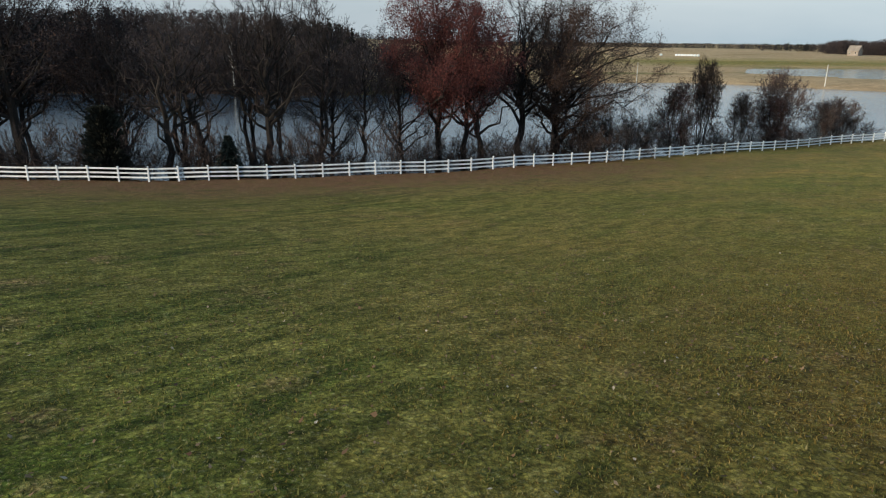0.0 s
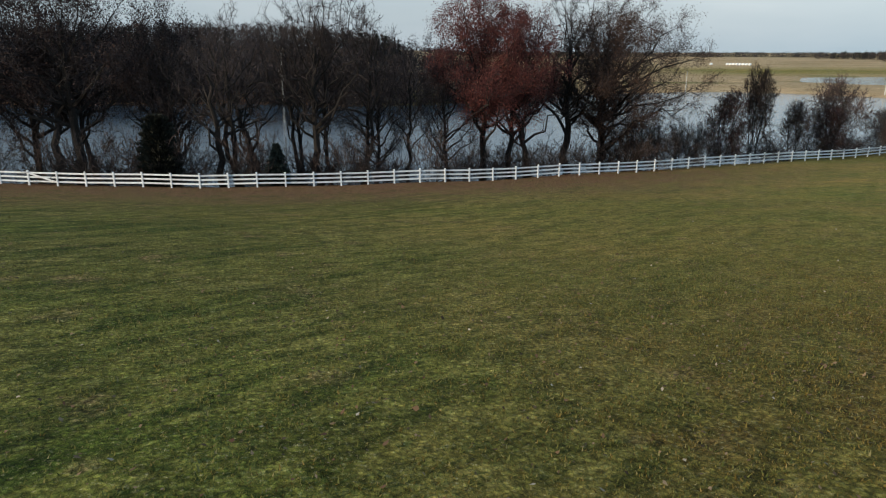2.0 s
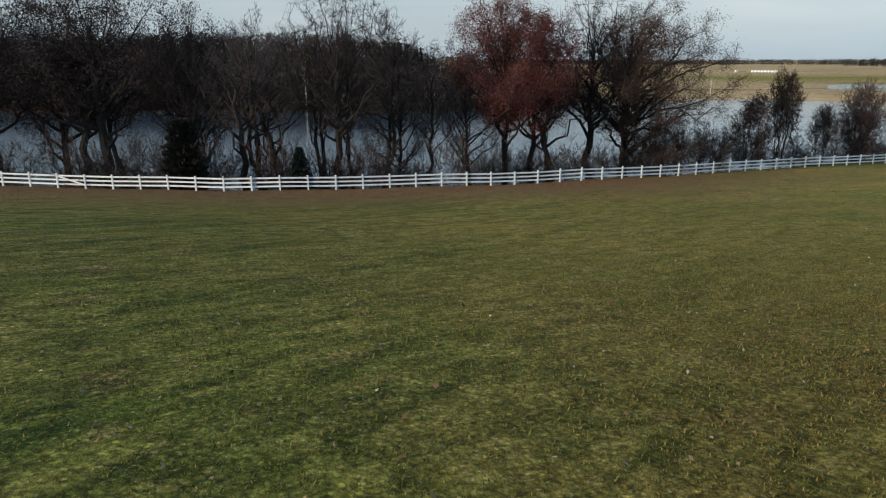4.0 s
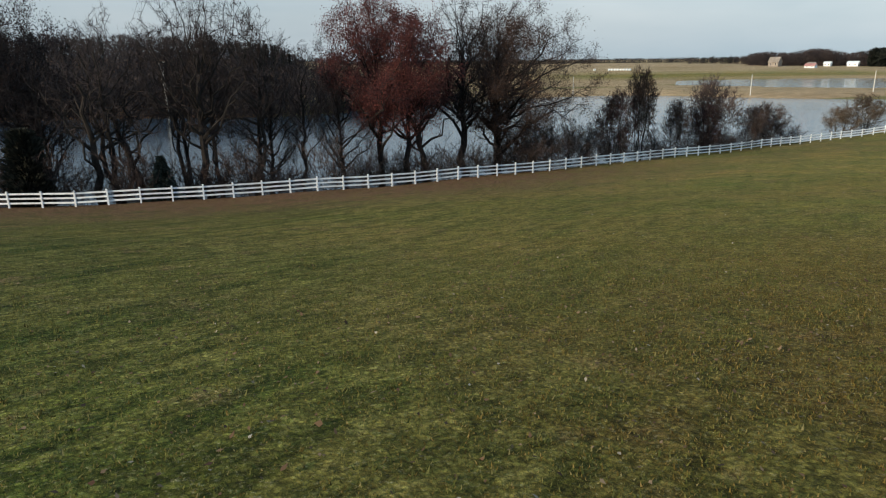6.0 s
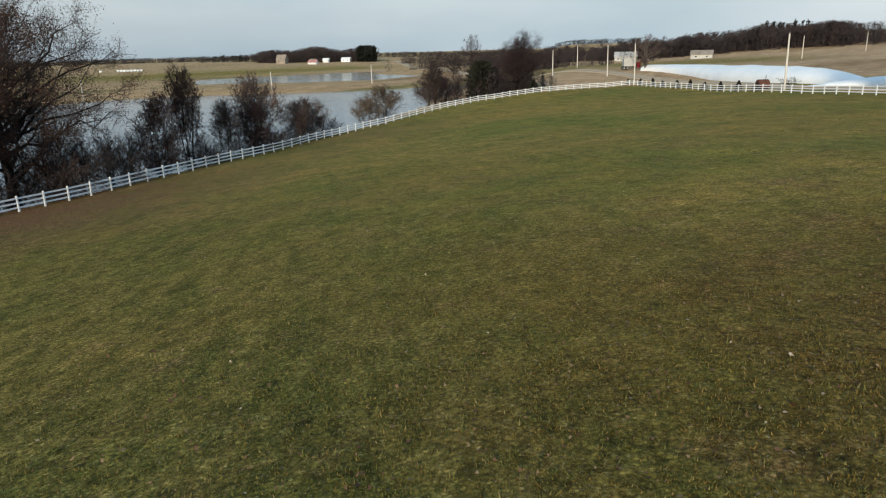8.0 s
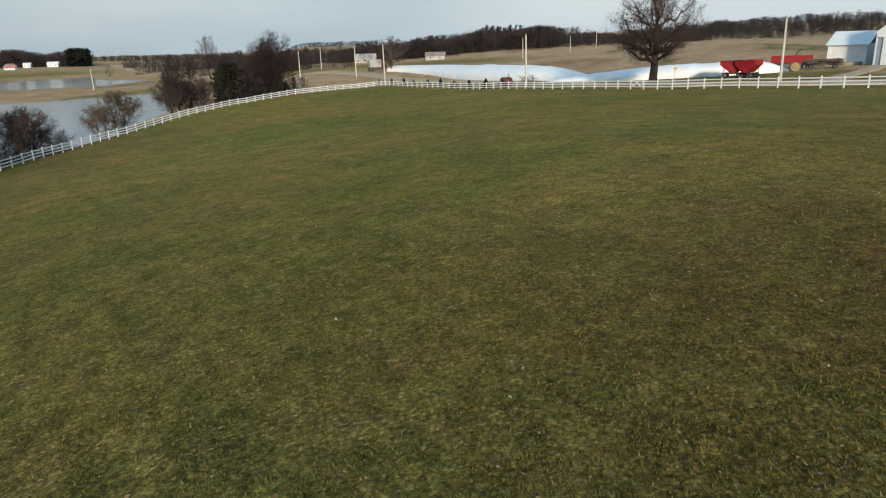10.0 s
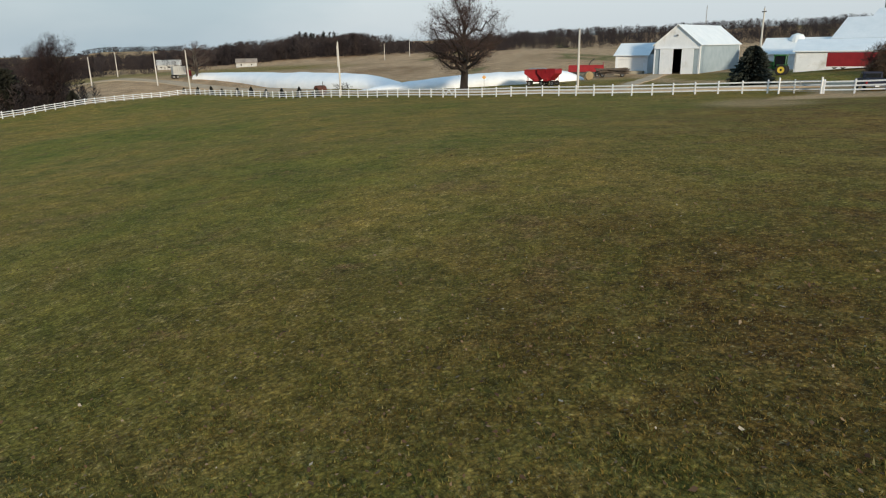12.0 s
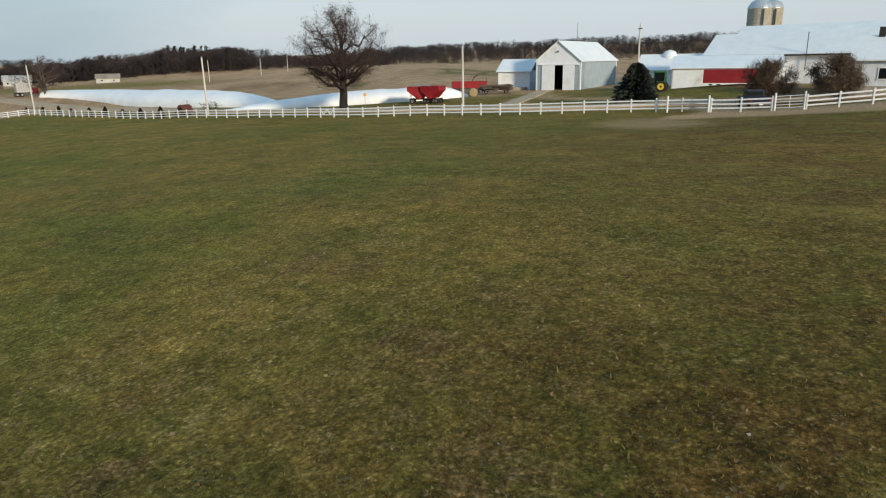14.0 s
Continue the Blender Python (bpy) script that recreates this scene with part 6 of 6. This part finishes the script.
# hopper trailer at the road's bend
ht = thing("hopper_trailer", pose(204, 117.5, ground_z(204, 117.5), 0, 0, 310), "pale grey ribbed hopper trailer parked at the road bend", "trailer")
part("box", boxes((-1.9, -1.2, 1.1, 1.9, 1.2, 3.5)), "barn_pale", ht)
for k in range(7):
    part("rib", boxes((-1.9 + 0.617 * k, -1.27, 1.2, -1.8 + 0.617 * k, -1.2, 3.2)), "steel", ht)
part("frame", boxes((-1.9, -0.5, 0.9, 2.9, 0.5, 1.2)), "dark_steel", ht)
for xx in (-1.8, -0.7):
    for yy in (-1.0, 1.0):
        wheel(ht, xx, yy, 0.5, 0.5, 0.3)
cabv = part("cab", boxes((2.3, -0.7, 0.6, 3.5, 0.7, 2.3), bevel=0.1), "red_machine", ht)
part("windscreen", boxes((3.48, -0.55, 1.5, 3.53, 0.55, 2.15)), "glass", cabv)


# ---- silage heaps under white sheeting ----
def silage_heap(points, heights, widths, label, seed):
    """A long mound along a line, wrinkled like taut sheeting."""
    rg = np.random.default_rng(seed)
    p = np.array(points, float)
    d = np.r_[0, np.cumsum(np.hypot(*np.diff(p, axis=0).T))]
    n, m = 120, 22
    t = np.linspace(0, d[-1], n)
    cx, cy = np.interp(t, d, p[:, 0]), np.interp(t, d, p[:, 1])
    for _ in range(60):
        cx[1:-1], cy[1:-1] = (cx[:-2] + 2 * cx[1:-1] + cx[2:]) / 4, (cy[:-2] + 2 * cy[1:-1] + cy[2:]) / 4
    hh, ww = np.interp(t, d, heights), np.interp(t, d, widths)
    for _ in range(40):
        hh[1:-1], ww[1:-1] = (hh[:-2] + 2 * hh[1:-1] + hh[2:]) / 4, (ww[:-2] + 2 * ww[1:-1] + ww[2:]) / 4
    hh = hh + 0.035 * np.interp(np.arange(n), np.arange(0, n, 3), rg.normal(0, 1, len(range(0, n, 3))))
    tx, ty = np.gradient(cx), np.gradient(cy)
    ln = np.hypot(tx, ty)
    nx, ny = -ty / ln, tx / ln
    a = np.linspace(0, np.pi, m)
    off = np.cos(a) * (1 + 0.0 * a)
    verts = []
    for k in range(n):
        wob = 1 + 0.012 * rg.normal(0, 1, m)
        x_ = cx[k] + nx[k] * ww[k] * off * wob
        y_ = cy[k] + ny[k] * ww[k] * off * wob
        z_ = land(x_, y_) - 0.15 + hh[k] * np.sin(a) ** 0.75 + rg.normal(0, 0.012, m)
        verts.append(np.column_stack([x_, y_, z_]))
    i, j = np.meshgrid(np.arange(n - 1), np.arange(m - 1), indexing="ij")
    quads = np.stack([i * m + j, i * m + j + 1, (i + 1) * m + j + 1, (i + 1) * m + j], -1).reshape(-1, 4)
    me = mesh_of("silage_mound", np.concatenate(verts), quads, "plastic_white", True)
    return tagged(part("silage_mound", me, None), label, "silage heap", "white silage heaps")


silage_heap([(202, 110), (197.5, 99), (190.5, 89), (179.5, 78.5), (170, 69), (155, 52.5), (147, 43), (142, 37)], [1.7, 2.0, 2.5, 3.0, 3.4, 3.0, 2.0, 0.4], [3.0, 4.0, 5.0, 5.0, 5.5, 5.0, 4.0, 1.5], "long silage heap under wrinkled white plastic sheeting", 1)
silage_heap([(136, 47), (136, 38), (136, 30), (135, 20), (134, 12), (134, 6), (134.5, 3)], [0.4, 1.4, 2.0, 2.35, 2.4, 2.1, 0.6], [1.0, 3.0, 4.5, 5.0, 4.5, 3.0, 1.0], "second silage heap under white plastic behind the oak", 2)


# ---- gates between drive and pasture ----
def gate_run(pts, label, kind_):
    base = Vector((pts[0][0], pts[0][1], ground_z(*pts[0])))
    root = thing("gate" if kind_ != "board" else "fence", Matrix.Translation(base), label, "gate" if kind_ != "board" else "fence")
    feet = [Vector((x, y, ground_z(x, y))) - base for x, y in pts]
    d = pts[-1][0] - pts[0][0], pts[-1][1] - pts[0][1]
    turn = math.degrees(math.atan2(d[1], d[0]))
    if kind_ == "board":
        for p in feet:
            ob = new("post", POST)
            ob.parent = root
            ob.matrix_basis = pose(*p, 0, 0, turn)
        for a, b in zip(feet, feet[1:]):
            for h in (0.36, 0.73, 1.1):
                rail_between(a + Vector((0, 0, h)), b + Vector((0, 0, h)), root)
    else:
        a, b = feet[0], feet[-1]
        for h in (0.25, 0.5, 0.75, 1.0, 1.25):
            part("bar", tube(bmesh.new(), [a + Vector((0, 0, h)), b + Vector((0, 0, h))], 0.03, 6), kind_, root)
        for k in range(3):
            p = a + (b - a) * k / 2
            part("upright", tube(bmesh.new(), [p + Vector((0, 0, 0.2)), p + Vector((0, 0, 1.28))], 0.028, 6), kind_, root)
        for p in (a, b):
            part("gate_post", tube(bmesh.new(), [p + Vector((0, 0, -0.4)), p + Vector((0, 0, 1.55))], 0.09, 8), "white_rail", root)
    return root


gate_run([(75.6, -11.3), (73.2, -14.3)], "grey tubular steel gate between white posts", "steel")
gate_run([(73.1, -14.5), (71.4, -16.5), (69.75, -18.5)], "two bays of white board fence before the truck", "board")
gate_run([(69.6, -18.65), (68.1, -20.45)], "white tubular gate beside the drive", "white_metal")

# brown-leaved bushes before the barn
tree_kind("yard_bush", 71, wood="bark_grey", twig="twig_tan", leaves="leaf_brown", per=1, size=0.035, puff=0.14, height=3.6, radius=2.4, trunk_r=0.11, clear=0.1, limbs=33, counts=(9, 8, 5), forks=3, twigs=0.28)
for xx, yy, turn in [(79.5, -23.2, 0), (75.2, -27.5, 140)]:
    plant("yard_bush", xx, yy, 1.14, "round ornamental bush with rusty brown leaves", "bush", turn, 1.06, "ornamental bushes before the barn", "bush")


# ---- far farms ----
def far_house(name, x, y, turn, w, d, eave, ridge, wall, roof, label, z=None):
    root = thing(name, frame_of(x, y, turn, z), label, "building", "far buildings")
    part("wall", boxes((0, 0, -2, w, 0.3, eave), (0, d - 0.3, -2, w, d, eave), (0, 0.3, -2, 0.3, d - 0.3, eave), (w - 0.3, 0.3, -2, w, d - 0.3, eave)), wall, root)
    for x0 in (0.0, w - 0.25):
        bm = bmesh.new()
        a = [bm.verts.new((x0, yy, zz)) for yy, zz in ((0, eave), (d, eave), (d / 2, ridge))]
        c = [bm.verts.new((x0 + 0.25, yy, zz)) for yy, zz in ((0, eave), (d, eave), (d / 2, ridge))]
        bm.faces.new(a)
        bm.faces.new(c[::-1])
        for k in range(3):
            bm.faces.new((a[(k + 1) % 3], a[k], c[k], c[(k + 1) % 3]))
        bmesh.ops.recalc_face_normals(bm, faces=bm.faces)
        part("gable", bm, wall, root)
    part("roof", gable_roof(bmesh.new(), 0, w, 0, d, eave, ridge, 0.4, 0.2, True), roof, root)
    n = max(2, int(w / 4))
    for k in range(n):
        x0 = (k + 0.5) * w / n - 0.5
        window(root, x0, eave * 0.35, x0 + 1.0, eave * 0.75, -0.01)
    return root


far_house("farmhouse", 372, 217, 296, 12.5, 8, 2.6, 5.2, "barn_pale", "barn_pale", "low white farmhouse beyond the road bend")
far_house("farm_shed", 372, 171, 290, 11.0, 8, 2.4, 4.4, "barn_pale", "barn_grey", "white shed with a grey roof in the far field")
far_house("far_barn", 375, 572, 300, 9, 7, 4, 8, "barn_grey", "barn_grey", "weathered gabled barn on the distant rise")
far_house("far_barn", 376, 524, 300, 8, 5, 1.8, 3.4, "white_wash", "barn_roof_pink", "distant white barn with faded red roof")
far_house("far_barn", 420, 560, 305, 5.5, 4.5, 2.4, 3.8, "white_metal", "white_roof", "long white barn at the distant farm")
far_house("far_barn", 434, 549, 305, 8.5, 6, 2.4, 4.2, "white_metal", "white_roof", "large white barn at the distant farm")
far_house("far_barn", 404, 560, 300, 6, 5, 2.2, 3.6, "white_wash", "barn_grey", "small white house at the distant farm")
for k in range(9):
    xx, yy = (197, 524) if k == 0 else (205.5 + 2.1 * k, 521 - 0.7 * k)
    b_ = thing("wrapped_bale", pose(xx, yy, ground_z(xx, yy), 0, 0, 20), "white wrapped bale in a row on the far field", "bale", "wrapped bales")
    part("wrapped_roll", lathe(bmesh.new(), [(0.7, -0.8), (0.8, -0.65), (0.8, 0.65), (0.7, 0.8)], 12, "x", (0, 0, 0.8)), "plastic_white", b_)
mast = thing("radio_mast", pose(641, -141, ground_z(641, -141)), "thin lattice mast on the wooded ridge", "mast")
for sx, sy in ((-0.5, -0.3), (0.5, -0.3), (0, 0.55)):
    part("leg", tube(bmesh.new(), [(sx, sy, 0), (sx * 0.4, sy * 0.4, 24)], 0.12, 5), "steel", mast)


# ---- sod: grass tufts and fallen leaves near the camera's way ----
def patchy(x, y):
    return 0.5 + 0.22 * np.sin(1.3 * x + 0.7 * y) + 0.2 * np.sin(2.9 * y - 1.7 * x + 1.0) + 0.15 * np.sin(5.3 * x + 3.1 * y)


def blades(name, x, y, per, rg, material, label):
    """Short upright blades in loose clumps."""
    n = len(x)
    base = np.column_stack([x, y, land(x, y) - 0.01])
    m = n * per
    a = rg.uniform(0, 2 * np.pi, m)
    spread = np.abs(rg.normal(0, 0.05, m))
    c = np.repeat(base, per, axis=0) + np.column_stack([np.cos(a) * spread, np.sin(a) * spread, np.zeros(m)])
    a = a + rg.normal(0, 0.6, m)
    size = np.repeat(rg.gamma(6.0, 0.0048, n), per) * rg.uniform(0.6, 1.3, m) + 0.014
    size = size * np.repeat(1 - 0.25 * step(8, 18, x), per)
    tilt = np.abs(rg.normal(0.75, 0.4, m))
    tip = c + np.column_stack([np.cos(a) * np.sin(tilt), np.sin(a) * np.sin(tilt), np.cos(tilt)]) * size[:, None]
    b = rg.uniform(0, 2 * np.pi, m)
    side = np.column_stack([-np.sin(b), np.cos(b), np.zeros(m)]) * (0.004 + 0.13 * size)[:, None]
    v = np.stack([c - side, c + side, tip], 1).reshape(-1, 3)
    me = mesh_of(name, v, np.arange(3 * m).reshape(-1, 3), material)
    return tagged(part(name, me, None), label, "grass", kind="stuff")


def build_grass():
    """Thick where the sod is rich, thin and withered on worn ground."""
    rg = np.random.default_rng(123)
    n = 240000
    x = np.r_[rg.uniform(-16, 36, n // 2), rg.normal(8, 9, n - n // 2)]
    y = np.r_[rg.uniform(3, 42, n // 2), rg.normal(13, 7, n - n // 2)]
    keep = rg.uniform(0, 1, n) < np.clip(patchy(x, y) + 0.3, 0.25, 1)
    x, y = x[keep], y[keep]
    dry = rg.uniform(0, 1, len(x)) < 0.1 + 0.68 * worn_sod(x, y)
    blades("grass", x[~dry], y[~dry], 4, rg, "blade", "short autumn pasture grass, green and straw-coloured")
    blades("dry_grass", x[dry], y[dry], 4, rg, "dry_blade", "withered brown grass on trodden sod")


build_grass()


def build_tufts():
    """Scattered taller tufts that the ponies leave, out over the slope."""
    rg = np.random.default_rng(77)
    n = 46000
    x, y = rg.uniform(-50, 80, n), rg.uniform(6, 92, n)
    s, u = axes_su(x, y)
    keep = (s - fence_bow(u) < -1.5) & (rg.uniform(0, 1, n) < np.clip(0.75 * patchy(0.35 * x, 0.35 * y) + 0.25, 0.1, 1)) & (x < 62 + 0.7 * (y + 8))
    x, y = x[keep], y[keep]
    n, per = len(x), 4
    c = np.repeat(np.column_stack([x, y, land(x, y) - 0.01]), per, axis=0)
    m = n * per
    a = rg.uniform(0, 2 * np.pi, m)
    c[:, :2] += rg.normal(0, 0.05, (m, 2))
    size = np.repeat(rg.uniform(0.05, 0.11, n), per) * rg.uniform(0.7, 1.2, m)
    tilt = rg.uniform(0.3, 1.1, m)
    tip = c + np.column_stack([np.cos(a) * np.sin(tilt), np.sin(a) * np.sin(tilt), np.cos(tilt)]) * size[:, None]
    side = np.column_stack([-np.sin(a), np.cos(a), np.zeros(m)]) * (0.17 * size)[:, None]
    v = np.stack([c - side, c + side, tip], 1).reshape(-1, 3)
    me = mesh_of("grass_tufts", v, np.arange(3 * m).reshape(-1, 3), "blade")
    return tagged(part("grass_tufts", me, None), "rank dark green tufts scattered over the grazed slope", "grass", kind="stuff")


build_tufts()


def build_leaves():
    rg = np.random.default_rng(321)
    n = 9000
    x, y = np.r_[rg.uniform(-16, 40, n // 2), rg.normal(10, 9, n - n // 2)], np.r_[rg.uniform(4, 50, n // 2), rg.normal(12, 8, n - n // 2)]
    z = land(x, y) + rg.uniform(0.02, 0.06, n)
    a, s = rg.uniform(0, 2 * np.pi, n), rg.gamma(5, 0.0038, n) + 0.01
    up = rg.normal(0, 0.35, (n, 2))
    u = np.column_stack([np.cos(a), np.sin(a), up[:, 0]]) * s[:, None]
    w = np.column_stack([-np.sin(a), np.cos(a), up[:, 1]]) * s[:, None] * 0.65
    c = np.column_stack([x, y, z])
    v = np.stack([c - u, c - 0.3 * u + w, c + u, c - 0.3 * u - w], 1).reshape(-1, 3)
    me = mesh_of("fallen_leaves", v, np.arange(4 * n).reshape(-1, 4), "fallen_leaf")
    return tagged(part("fallen_leaves", me, None), "dry brown and pale leaves scattered in the grass", "leaves", kind="stuff")


build_leaves()
